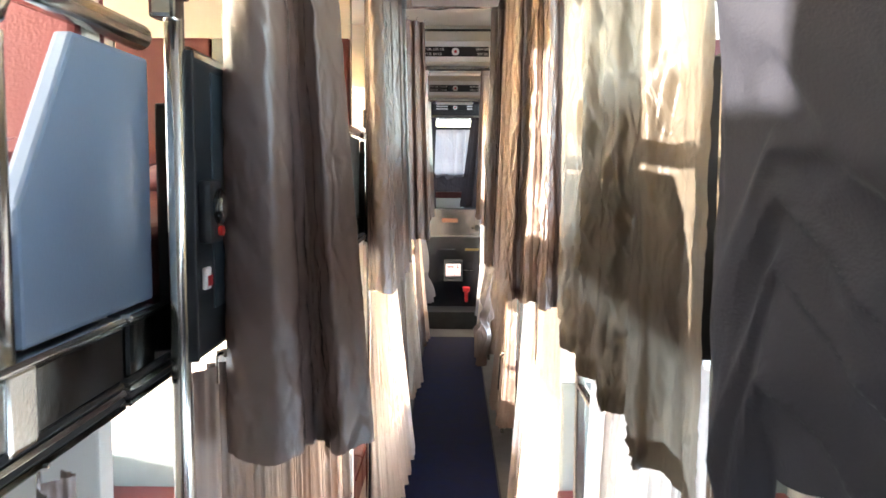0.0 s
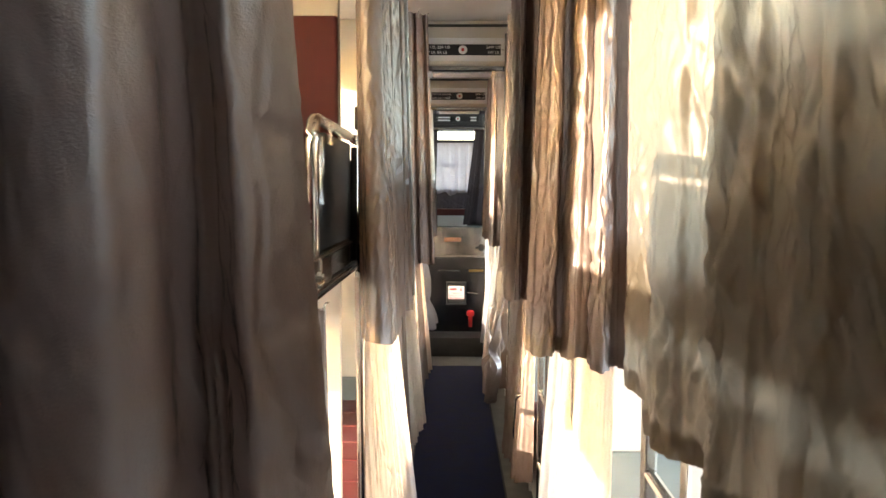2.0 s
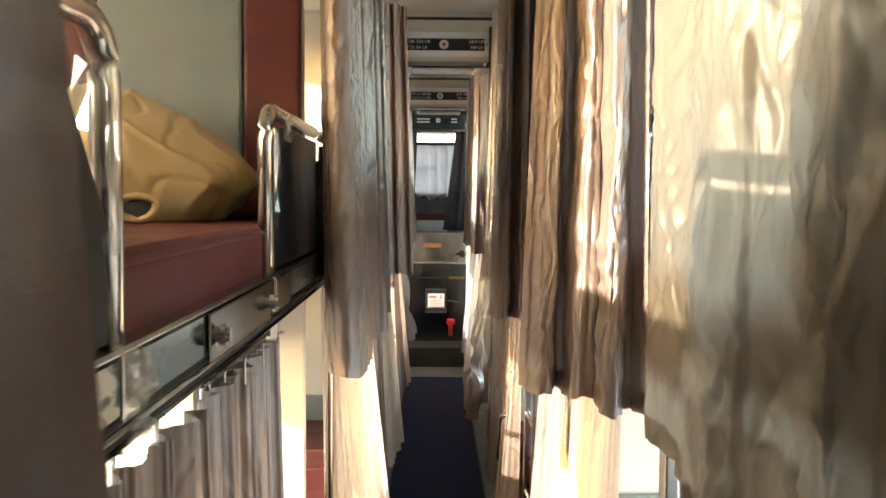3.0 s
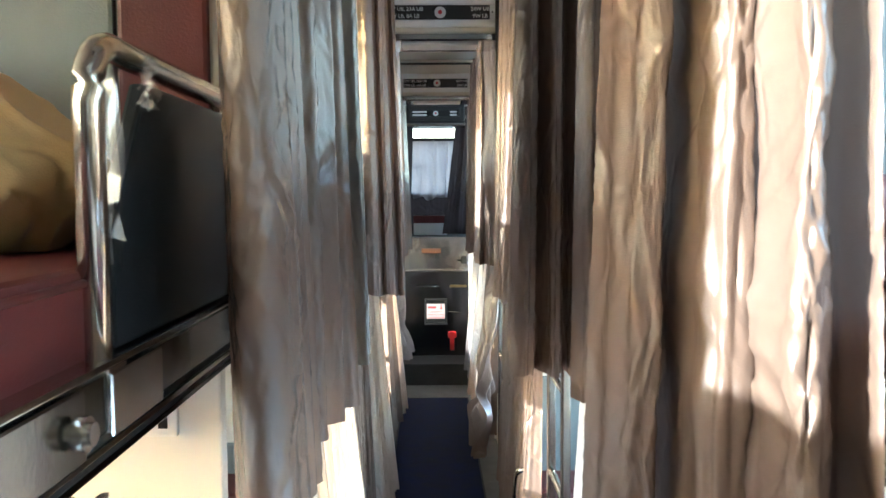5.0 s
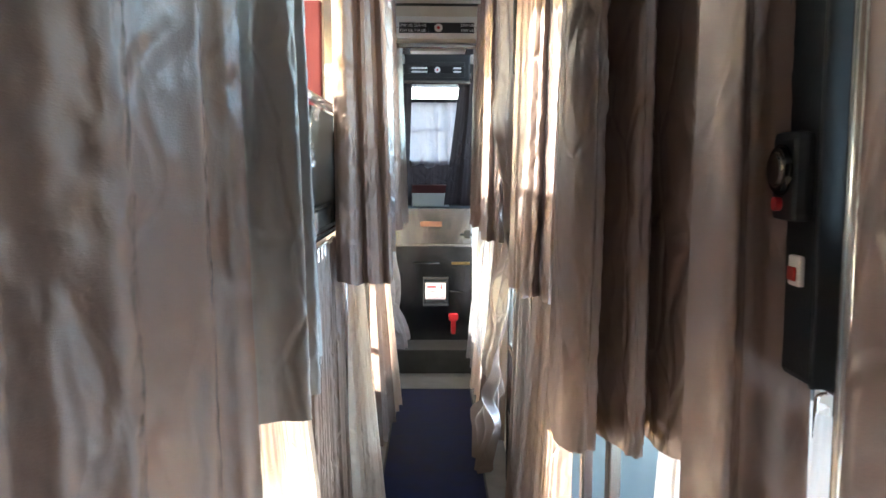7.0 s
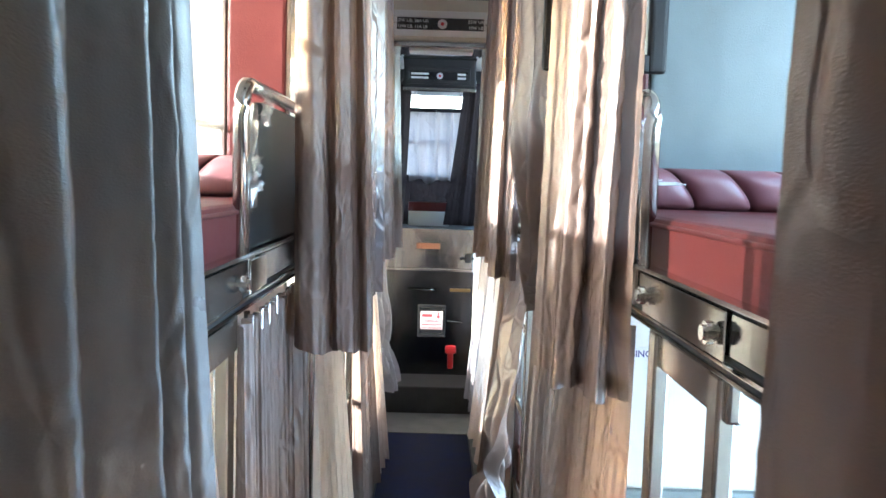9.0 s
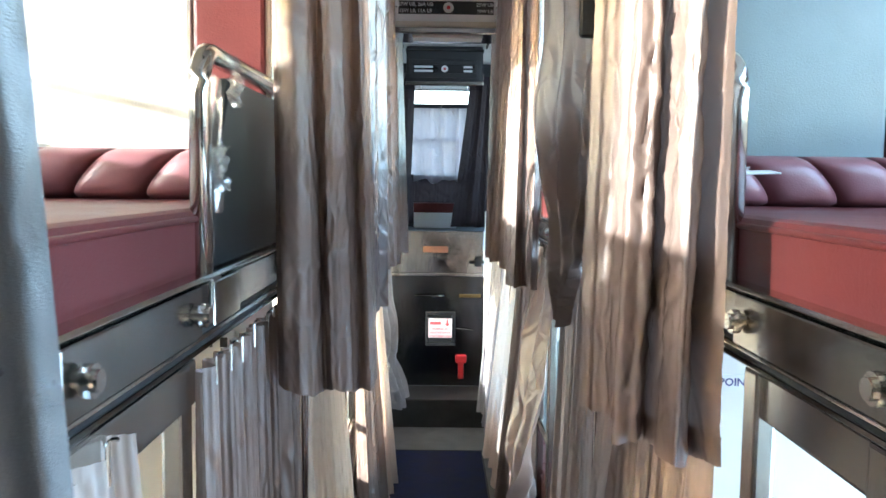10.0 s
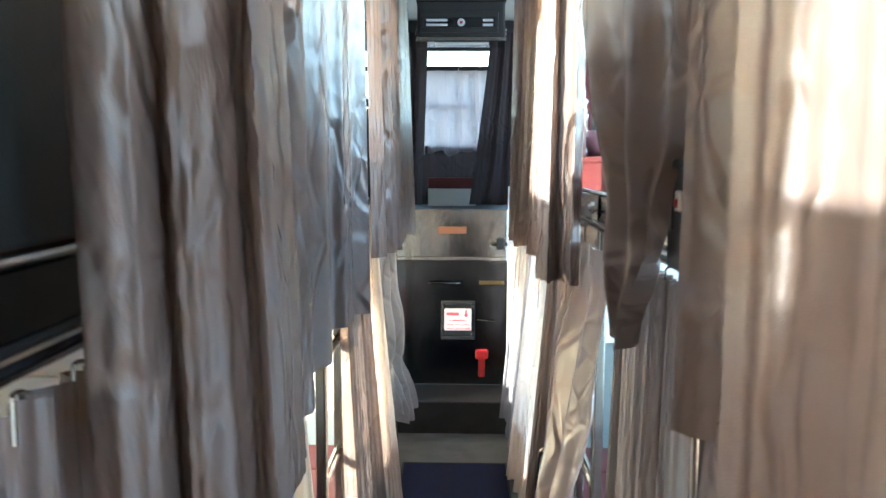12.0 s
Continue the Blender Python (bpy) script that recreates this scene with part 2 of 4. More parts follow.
def extrude(outline, offset, bevel=0.0):
    """A flat outline of points given thickness along offset."""
    bm = bmesh.new()
    f = bm.faces.new([bm.verts.new(p) for p in outline])
    r = bmesh.ops.extrude_face_region(bm, geom=[f])
    bmesh.ops.translate(bm, verts=[v for v in r["geom"] if isinstance(v, bmesh.types.BMVert)], vec=offset)
    if bevel:
        bmesh.ops.bevel(bm, geom=bm.edges[:], offset=bevel, segments=2, affect="EDGES", profile=0.6)
    return bm


def disc(centre, axis, radius, depth, sides=20, bevel=0.0):
    """A short round bar with its axis along x, y or z."""
    bm = bmesh.new()
    turn = {"x": Matrix.Rotation(math.pi / 2, 4, "Y"), "y": Matrix.Rotation(math.pi / 2, 4, "X"), "z": Matrix.Identity(4)}[axis]
    bmesh.ops.create_cone(bm, cap_ends=True, segments=sides, radius1=radius, radius2=radius, depth=depth, matrix=Matrix.Translation(centre) @ turn)
    if bevel:
        bmesh.ops.bevel(bm, geom=[e for e in bm.edges if e.calc_face_angle(0) > 1], offset=bevel, segments=2, affect="EDGES")
    return bm


def words(text, size, at, turn, mat, name, parent, align="CENTER", depth=0.0006):
    """Raised lettering in the built-in font, as a mesh."""
    cu = bpy.data.curves.new(name, "FONT")
    cu.body, cu.size, cu.align_x, cu.align_y, cu.extrude, cu.resolution_u = text, size, align, "CENTER", depth, 2
    cu.offset = size * 0.012
    tmp = bpy.data.objects.new(name, cu)
    scene.collection.objects.link(tmp)
    dg = bpy.context.evaluated_depsgraph_get()
    me = bpy.data.meshes.new_from_object(tmp.evaluated_get(dg))
    bpy.data.objects.remove(tmp)
    me.transform(Matrix.Translation(at) @ turn)
    me.materials.clear()
    me.materials.append(mat)
    ob = new(name, me)
    ob.parent = parent
    ob.matrix_parent_inverse = Matrix.Identity(4) if parent.parent else Matrix.Translation(-Vector(parent.location))
    return ob


FACE_BACK = Matrix.Rotation(math.pi / 2, 4, "X")  # lettering upright, read from -y


# ---- plan ----
XL, XR = -0.27, 0.30  # aisle faces of the berth rails
WL, WR = -1.35, 1.02  # inner faces of the side walls
HIGH = 2.09  # ceiling
BAYS = [-2.8, -1.05, 0.70, 2.45, 4.20, 5.95, 7.60]
REAR = 7.60
BACK = 8.35
BED, LOW_BED = 1.300, 0.42


# ---- structure ----
def floor_and_walls():
    floor = part("floor", box((WL - 0.06, -3.0, -0.06), (WR + 0.06, 7.28, -0.004), 0), VINYL)
    tagged(floor, "worn grey vinyl floor of the coach aisle", "floor", kind="structure")
    mat = thing("carpet_runner", "dark navy blue mat laid along the aisle floor", "carpet", at=(-0.005, 2.8, 0.0))
    part("mat", box((-0.219, -1.28, -0.004), (0.209, 6.862, 0.006), 0.004), CARPET, mat)
    for lo, hi in (((-0.226, -1.28, -0.004), (-0.219, 6.87, 0.0068)), ((0.209, -1.28, -0.004), (0.216, 6.87, 0.0068)), ((-0.219, 6.862, -0.004), (0.209, 6.87, 0.0068))):
        part("binding", box(lo, hi, 0.002), BLACK, mat, "dark stitched edge binding")
    step = part("rear_step", box((WL, 7.28, -0.06), (WR, REAR, 0.15), 0.008), DARK_VINYL)
    tagged(step, "dark step in front of the rear engine wall", "step", kind="structure")
    ceil = part("ceiling", box((WL - 0.06, -3.0, HIGH), (WR + 0.06, BACK + 0.06, HIGH + 0.05)), CEILING)
    tagged(ceil, "pale padded ceiling lining", "ceiling", kind="structure")
    # unseen dark wall added close behind the camera, to cut light from there
    front = part("wall_unseen", box((WL - 0.06, -1.36, -0.06), (WR + 0.06, -1.30, HIGH + 0.05)), DARK_VINYL)
    tagged(front, "unseen dark wall added behind the camera to cut the light", "wall", kind="structure")


def side_wall(x, outward, name):
    """A flank of the coach with an upper and a lower row of windows, one of each to a bay."""
    x0, x1 = (x, x + outward * 0.05)
    lo, hi = min(x0, x1), max(x0, x1)
    bm = bmesh.new()
    rows = [(0.56, 1.12 if outward < 0 else 1.02), (1.51 if outward < 0 else 1.45, 2.0)]
    # belts between the rows of windows
    for z0, z1 in ((-0.06, rows[0][0]), (rows[0][1], rows[1][0]), (rows[1][1], HIGH)):
        box((lo, -3.0, z0), (hi, BACK, z1), bm=bm)
    ends = []
    for y0, y1 in zip(BAYS, BAYS[1:]):
        ends.append((y0 + (0.045 if outward < 0 else 0.12), y1 - 0.12))
    edges = [-3.0] + [v for e in ends for v in e] + [BACK]
    for z0, z1 in rows:
        for a, b in zip(edges[0::2], edges[1::2]):
            box((lo, a, z0), (hi, b, z1), bm=bm)
    w = part(name, bm, WHITE_BOARD)
    tagged(w, "white laminate coach side wall with two rows of windows", "wall", kind="structure")
    for k, (a, b) in enumerate(ends):
        for z0, z1 in rows:
            win = thing("window", "coach side window in a black rubber seal with a slider bar", "window", "side windows", (x, (a + b) / 2, z0), "structure")
            seal = bmesh.new()
            for p, q in (((lo - 0.006, a - 0.001, z0), (hi + 0.006, a + 0.022, z1)), ((lo - 0.006, b - 0.022, z0), (hi + 0.006, b + 0.001, z1)),
                         ((lo - 0.006, a + 0.022, z0), (hi + 0.006, b - 0.022, z0 + 0.022)), ((lo - 0.006, a + 0.022, z1 - 0.022), (hi + 0.006, b - 0.022, z1))):
                box(p, q, 0.004, 1, bm=seal)
            part("window_frame", seal, BLACK, win, "black rubber seal")
            c = (lo + hi) / 2
            if z0 < 1:
                part("slider_bar", box((c - 0.012, (a + b) / 2 - 0.012, z0 + 0.022), (c + 0.012, (a + b) / 2 + 0.012, z1 - 0.022), 0.003), DARK_STEEL, win)
            # unseen bar added for the slanting shadow it casts on the partition at 4.20
            if z0 > 1 and outward < 0 and 2.4 < a < 4.2:
                part("shadow_bar", box((c - 0.008, b - 0.50, 1.624), (c + 0.008, b - 0.02, 1.638), 0.003), DARK_STEEL, win)
            pane = part("pane", box((c - 0.002, a + 0.02, z0 + 0.02), (c + 0.002, b - 0.02, z1 - 0.02)), GLASS, win, "clear glass")
            pane.visible_shadow = False


floor_and_walls()
side_wall(WL, -1, "wall_left")
side_wall(WR, 1, "wall_right")

# the ground and the bright yard outside
ground = part("ground", box((-900, -900, -1.3), (900, 900, -1.2)), material("pale_dusty_ground", (0.36, 0.33, 0.29), 0.9, 0, 0.2, 0.4, 0.3, 20))
tagged(ground, "pale dusty ground outside the coach", "ground", kind="structure")


# ---- berths ----
def partition(y, side):
    """The padded divider between two bays: white laminate below, striped leatherette above, on one side of the aisle."""
    inner, wall = (XL - 0.02, WL) if side < 0 else (XR + 0.02, WR)
    a, b = sorted((inner, wall))
    th = thing("berth_partition", "white and padded maroon and grey divider between two sleeper berths", "partition", "berth partitions", ((a + b) / 2, y, 0), "structure")
    part("lower_board", box((a, y - 0.014, 0.0), (b, y + 0.014, 1.16), 0.003), WHITE_BOARD, th, "white laminate board")
    part("upper_board", box((a, y - 0.014, 1.16), (b, y + 0.014, HIGH), 0.003), CREAM_BOARD, th, "cream board")
    part("seat_back_pad", box((a + 0.01, y - 0.036, LOW_BED - 0.05), (b - 0.01, y - 0.015, 0.74 if side > 0 else 0.52), 0.01), GREY_HIDE, th, "grey padded back rest")
    s = -1 if side < 0 else 1
    cuts = [abs(inner), 0.405, 0.69, 0.97, abs(wall)]
    # left pads at 4.20 take the copy with the sun in its colour
    grey = SUNLIT_HIDE if side < 0 and 4 < y < 4.5 else GREY_HIDE
    mats = [MAROON, grey, grey if grey is SUNLIT_HIDE else MAROON, grey]
    for c0, c1, m in zip(cuts, cuts[1:], mats):
        if c1 - c0 < 0.02:
            continue
        p, q = sorted((s * c0, s * c1))
        part("upper_pad", box((p + 0.0015, y - 0.030, 1.20), (q - 0.0015, y - 0.015, 1.74), 0.008), m, th, "maroon padding" if m is MAROON else "grey padding")
        part("rear_pad", box((p + 0.0015, y + 0.015, 1.20), (q - 0.0015, y + 0.030, 1.74), 0.008), m, th, "maroon padding" if m is MAROON else "grey padding")


def flutes(y, side, z, mat):
    """A fluted head bolster that leans on a partition: slanted soft rolls side by side."""
    a, b = (WL + 0.02, XL - 0.06) if side < 0 else (XR + 0.06, WR - 0.02)
    n = max(3, round((b - a) / 0.108))
    th = thing("head_bolster", "fluted dusty rose leatherette bolster at the head of a berth", "bolster", "head bolsters", ((a + b) / 2, y, z))
    cols, rows = 24, 12
    w = (b - a) / n
    for k in range(-1, n + 1):
        # one S-curved soft roll, cut off where it would leave the berth
        bm = bmesh.new()
        grid = []
        for j in range(rows + 1):
            v = j / rows
            lean = -side * w * 0.55 * (v ** 1.6 - 0.5)
            ring = []
            for i in range(cols + 1):
                f = i / cols
                x = a + (k + f) * w + lean
                puff = 0.026 * max(0.0, 1 - abs(2 * f - 1) ** 3.0) ** 0.5 + 0.032 * math.sqrt(max(0.0, 1 - (2 * v - 1) ** 4))
                ring.append(bm.verts.new((min(max(x, a), b), y - 0.032 - puff, z + 0.078 * v)))
            grid.append(ring)
        for j in range(rows):
            for i in range(cols):
                if abs(grid[j][i].co.x - grid[j][i + 1].co.x) > 1e-5 or abs(grid[j + 1][i].co.x - grid[j + 1][i + 1].co.x) > 1e-5:
                    bm.faces.new((grid[j][i], grid[j][i + 1], grid[j + 1][i + 1], grid[j + 1][i]))
        loose = [v for v in bm.verts if not v.link_faces]
        bmesh.ops.delete(bm, geom=loose, context="VERTS")
        if len(bm.faces) > 6:
            part("roll", bm, mat, th, smooth=True)
        else:
            bm.free()


def mattress(y0, y1, side, z, thick):
    a, b = (WL + 0.02, XL - 0.02) if side < 0 else (XR + 0.02, WR - 0.02)
    th = thing("mattress", "maroon leatherette berth mattress on its steel frame" if z > 1 else "maroon leatherette lower berth cushion", "mattress",
               "upper mattresses" if z > 1 else "lower cushions", ((a + b) / 2, (y0 + y1) / 2, z - thick))
    if z > 1:
        part("cushion", box((a, y0 + 0.035, z - thick), (b, y1 - 0.04, z), 0.016, 4), MAROON, th)
    else:
        n = 8
        w = (y1 - y0 - 0.075) / n
        for k in range(n):
            part("cushion_roll", box((a, y0 + 0.0355 + k * w, z - thick), (b, y0 + 0.0345 + (k + 1) * w, z), 0.014, 3), MAROON, th)
    e = b if side < 0 else a
    part("piping", tube([(e - side * 0.001, y0 + 0.05, z - 0.012), (e - side * 0.001, y1 - 0.055, z - 0.012)], 0.0035, 8), MAROON, th, smooth=True)


def bolt(x, y, z, side, parent):
    """A domed bolt on a small steel plate, on the aisle face of a rail."""
    s = 1 if side < 0 else -1
    bm = disc((x + s * 0.008, y, z), "x", 0.0125, 0.016, 18, 0.004)
    part("bolt", bm, STEEL, parent, "domed steel bolt", smooth=False)


def berth_frame(y0, y1, side):
    """The steel edge of the upper berth: a polished channel with black grooves, plates, bolts and its bed board."""
    x, s = (XL, 1) if side < 0 else (XR, -1)
    wall = WL if side < 0 else WR
    th = thing("upper_berth_frame", "polished steel edge channel of an upper sleeper berth", "berth frame", "upper berth frames", (x, (y0 + y1) / 2, 1.16))
    def slab(z0, z1, d0, d1, e=0.0):
        a, b = sorted((x - s * d0, x - s * d1))
        return box((a, y0 + 0.005 + e, z0), (b, y1 - 0.005 - e, z1), 0.003, 1)
    part("channel", slab(1.172, 1.221, 0.0, 0.03), DARK_STEEL, th, "dark polished steel channel")
    part("top_lip", slab(1.221, 1.228, -0.004, 0.034), STEEL, th)
    part("groove_strip", slab(1.1655, 1.1715, -0.001, 0.028), BLACK, th)
    part("lower_rib", slab(1.159, 1.165, -0.003, 0.03), STEEL, th)
    part("groove_strip", slab(1.153, 1.1585, -0.001, 0.028), BLACK, th)
    part("bottom_lip", slab(1.147, 1.1525, -0.002, 0.032), DARK_STEEL, th)
    a, b = sorted((x - s * 0.034, wall))
    part("bed_board", box((a, y0 + 0.02, 1.165), (b, y1 - 0.02, 1.195)), WHITE_BOARD, th, "white underside board")
    p, q = sorted((x + s * 0.0005, x + s * 0.004))
    part("joint_plate", box((p, y0 + 0.94, 1.166), (q, y0 + 1.27, 1.219), 0.0015, 1), PLATE, th, "dull steel joint plate")
    for yy in (y0 + 0.965, y0 + 1.245):
        bolt(x + s * 0.004, yy, 1.193, side, th)
    part("splice_plate", box((p, y1 - 0.43, 1.168), (q, y1 - 0.31, 1.2185), 0.0015, 1), STEEL, th, "small bright splice plate")


def guard(y0, y1, side, free, hide=None):
    """A padded guard board at the aisle edge of an upper berth in a bent steel tube; free: which end stands free (+1: the far one)."""
    x, s = (XL, 1) if side < 0 else (XR, -1)
    ya, yb = (y1, y0) if free > 0 else (y0, y1)  # the free end first
    th = thing("berth_guard", "black padded guard in a bent chrome tube on a berth", "berth guard", "berth guards", (x, (y0 + y1) / 2, 1.228))
    xx = x - s * 0.016
    part("tube", tube(bend((xx, ya, 1.175), (xx, ya, 1.478), (xx, yb, 1.478), 0.05), 0.0125, 14), STEEL, th, "bent chrome tube", smooth=True)
    d = 1 if yb > ya else -1
    cut = 0.13
    out = [(xx - 0.008, ya + d * 0.02, 1.230), (xx - 0.008, yb, 1.230), (xx - 0.008, yb, 1.458), (xx - 0.008, ya + d * (0.02 + cut * 0.7), 1.458), (xx - 0.008, ya + d * 0.02, 1.458 - cut)]
    part("board", extrude(out, (0.016, 0, 0), 0.004), hide or BLACK_HIDE, th, "leatherette board with a clipped corner")
    part("clamp", box((xx - 0.018, ya - 0.02, 1.168), (xx + 0.018, ya + 0.02, 1.224), 0.004), STEEL, th)
    if hide:
        return th
    # torn protective film still round the tube
    bm = bmesh.new()
    rnd = random.Random(int(y0 * 100) + side)
    ring = []
    for j in range(7):
        row = []
        for i in range(9):
            an = 2 * math.pi * i / 8
            r = 0.0135 + rnd.random() * 0.007
            row.append(bm.verts.new((xx + r * math.cos(an), ya + d * 0.02 + r * math.sin(an) * 0.7, 1.29 + 0.025 * j + rnd.random() * 0.012)))
        ring.append(row)
    for p, q in zip(ring, ring[1:]):
        for i in range(8):
            if rnd.random() < 0.85:
                bm.faces.new((p[i], p[i + 1], q[i + 1], q[i]))
    part("film", bm, WRAP, th, "torn clear protective film")
    return th


def lamp_pillar(y0, side):
    """The dark end of the partition on the aisle, with a reading lamp and a switch on it, and a chrome post before it."""
    s, face, y = (1, -0.236, y0 + 0.115) if side < 0 else (-1, 0.256, y0 + 0.143)
    pil = thing("lamp_pillar", "black end panel of a berth partition on the aisle", "pillar", "lamp pillars", (face, y, 1.13), "structure")
    a, b = sorted((face, face - s * 0.014))
    part("panel", box((a, y - 0.024, 1.168), (b, y + (0.095 if side < 0 else 0.06), 1.462), 0.005), BLACK_HIDE, pil)
    p, q = sorted((face - s * 0.014, face - s * 0.05))
    part("spacer", box((p, y + 0.01, 1.17), (q, y + 0.05, 1.42), 0.003), BLACK, pil)
    c, d = sorted((face - s * 0.002, face + s * 0.002))
    part("inset_board", box((c, y + 0.030, 1.212), (d, y + (0.088 if side < 0 else 0.054), 1.452), 0.0015), TEAL_HIDE, pil, "leatherette inset")
    part("edging", box((a - 0.002, y - 0.029, 1.168), (b + 0.002, y - 0.024, 1.466), 0.002), BLACK, pil)
    th = thing("reading_lamp", "black reading lamp with a round silvered lens", "reading lamp", "reading lamps", (face, y, 1.28))

    def slab(y0, y1, z0, z1, d0, d1, bev):
        p, q = sorted((face + s * d0, face + s * d1))
        return box((p, y0, z0), (q, y1, z1), bev)
    hs = part("housing", slab(y - 0.020, y + 0.024, 1.282, 1.345, 0.0, 0.014, 0.006), BLACK, th)
    part("ring", disc((face + s * 0.016, y + 0.002, 1.318), "x", 0.018, 0.006, 24, 0.002), DARK_STEEL, hs)
    part("lens", disc((face + s * 0.019, y + 0.002, 1.318), "x", 0.013, 0.005, 20, 0.002), STEEL, hs, "round silvered lens")
    part("red_button", disc((face + s * 0.016, y + 0.006, 1.294), "x", 0.005, 0.005, 12), RED, hs, "small red button")
    sw = thing("light_switch", "small white switch with a red mark on the black end panel", "switch", "light switches", (face, y, 1.235))
    part("plate", slab(y - 0.009, y + 0.009, 1.236, 1.258, 0.0, 0.005, 0.002), WHITE, sw)
    part("rocker", slab(y - 0.006, y + 0.006, 1.240, 1.250, 0.005, 0.007, 0.001), RED, sw)


def ladder(y0, y1, side, z0=0.0):
    """A steel ladder of two square posts with rungs, from the floor to the upper berth's edge."""
    x, s = (XL, 1) if side < 0 else (XR, -1)
    xx = x - s * 0.012
    th = thing("berth_ladder", "polished steel ladder up to an upper berth", "ladder", "berth ladders", (xx, (y0 + y1) / 2, 0))
    for y in (y0, y1):
        part("post", box((xx - 0.011, y - 0.018, z0), (xx + 0.011, y + 0.018, 1.1465), 0.004), SATIN_STEEL, th)
    part("head_plate", box((xx - 0.004, y0 - 0.03, 1.098), (xx + 0.012, y1 + 0.03, 1.1455), 0.004), SATIN_STEEL, th, "brushed steel head plate")
    for z in (0.30, 0.58, 0.86):
        part("rung", tube([(xx, y0 + 0.012, z), (xx, y1 - 0.012, z)], 0.011), STEEL, th)
    return th


def post(y, side):
    """A slim chrome post between two berths, from the floor to the ceiling, with a bolted bracket."""
    x, s = (XL, 1) if side < 0 else (XR, -1)
    th = thing("berth_post", "chrome post between two berths", "post", "berth posts", (x, y, 0))
    xb = x + s * (0.018 if side < 0 else 0.03)
    part("bar", tube([(xb, y - 0.02, 0), (xb, y - 0.02, HIGH)], 0.0095, 14), STEEL, th, smooth=True)
    part("bracket", box((xb - 0.012, y - 0.055, 1.49), (xb + 0.012, y - 0.030, 1.545), 0.004), STEEL, th)
    part("bolt", disc((xb + s * 0.013, y - 0.042, 1.515), "x", 0.009, 0.018, 14, 0.002), STEEL, th)


for y0, y1 in zip(BAYS[:-1], BAYS[1:]):
    for side in (-1, 1):
        if y0 < -1.5:
            continue
        berth_frame(y0, y1, side)
        mattress(y0, y1, side, BED, 0.10)
        mattress(y0, y1, side, LOW_BED, 0.12)
        x = XL if side < 0 else XR
        guard(y0 + 0.23, y0 + 0.715, side, 1)
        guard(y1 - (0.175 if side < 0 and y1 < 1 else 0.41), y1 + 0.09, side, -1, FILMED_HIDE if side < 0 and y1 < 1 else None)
        lamp_pillar(y0, side)
        post(y0 + (0.108 if side < 0 else 0.112), side)
        ladder(y0 + 0.98, y0 + 1.23, side)
        # the lower berth's box
        a, b = (WL + 0.01, XL - 0.03) if side < 0 else (XR + 0.03, WR - 0.01)
        base = part("lower_berth_base", box((a, y0 + 0.03, 0.0), (b, y1 - 0.03, LOW_BED - 0.121), 0.004), CREAM_BOARD)
        tagged(base, "cream boxed base of a lower berth", "berth base", "lower berth bases")
for y in BAYS[1:-1]:
    for side in (-1, 1):
        partition(y, side)
        flutes(y, side, BED, ROSE)


# ---- curtains ----
def grain(x, y, z):
    """Smooth gradient noise on arrays, about -1 to 1."""
    x, y, z = np.broadcast_arrays(np.asarray(x, float), np.asarray(y, float), np.asarray(z, float))
    xi, yi, zi = np.floor(x).astype(np.int64), np.floor(y).astype(np.int64), np.floor(z).astype(np.int64)
    xf, yf, zf = x - xi, y - yi, z - zi
    fade = [f * f * f * (f * (f * 6 - 15) + 10) for f in (xf, yf, zf)]
    total = np.zeros(x.shape)
    for dx in (0, 1):
        for dy in (0, 1):
            for dz in (0, 1):
                h = ((xi + dx) * 374761393 + (yi + dy) * 668265263 + (zi + dz) * 2147483647) & 0xFFFFFFFF
                h = ((h ^ (h >> 13)) * 1274126177) & 0xFFFFFFFF
                h = h ^ (h >> 16)
                g1, g2 = (h & 1023) / 511.5 - 1, ((h >> 10) & 1023) / 511.5 - 1
                g3 = ((h >> 20) & 1023) / 511.5 - 1
                w = (fade[0] if dx else 1 - fade[0]) * (fade[1] if dy else 1 - fade[1]) * (fade[2] if dz else 1 - fade[2])
                total += w * (g1 * (xf - dx) + g2 * (yf - dy) + g3 * (zf - dz))
    return total * 1.5


def ridge(n, width):
    """Sharp ridges where the noise crosses nought."""
    c = 1 - np.minimum(1, np.abs(n) / width)
    return c * c * (2 - c)


def spline(knots, u):
    """Points of a smooth line through the knots at u from 0 to 1."""
    k = np.array(knots, float)
    k = np.vstack([2 * k[0] - k[1], k, 2 * k[-1] - k[-2]])
    f = np.clip(u, 0, 1) * (len(knots) - 1)
    i = np.minimum(f.astype(int), len(knots) - 2)
    t = (f - i)[..., None]
    p0, p1, p2, p3 = k[i], k[i + 1], k[i + 2], k[i + 3]
    return p1 + 0.5 * t * (p2 - p0 + t * (2 * p0 - 5 * p1 + 4 * p2 - p3 + t * (3 * (p1 - p2) + p3 - p0)))


def sheet(pts, name, mat, parent, label=""):
    """One mesh out of a grid of points, smooth shaded."""
    rows, cols = pts.shape[:2]
    n = np.arange(rows * cols).reshape(rows, cols)
    quads = np.stack([n[:-1, :-1], n[:-1, 1:], n[1:, 1:], n[1:, :-1]], -1).reshape(-1, 4)
    me = bpy.data.meshes.new(name)
    me.from_pydata(pts.reshape(-1, 3).tolist(), [], quads.tolist())
    me.materials.append(mat)
    me.polygons.foreach_set("use_smooth", [True] * len(me.polygons))
    me.update()
    ob = new(name, me)
    ob.parent = parent
    ob.matrix_parent_inverse = Matrix.Translation(-Vector(parent.location))
    if label:
        ob["label"] = label
    return ob


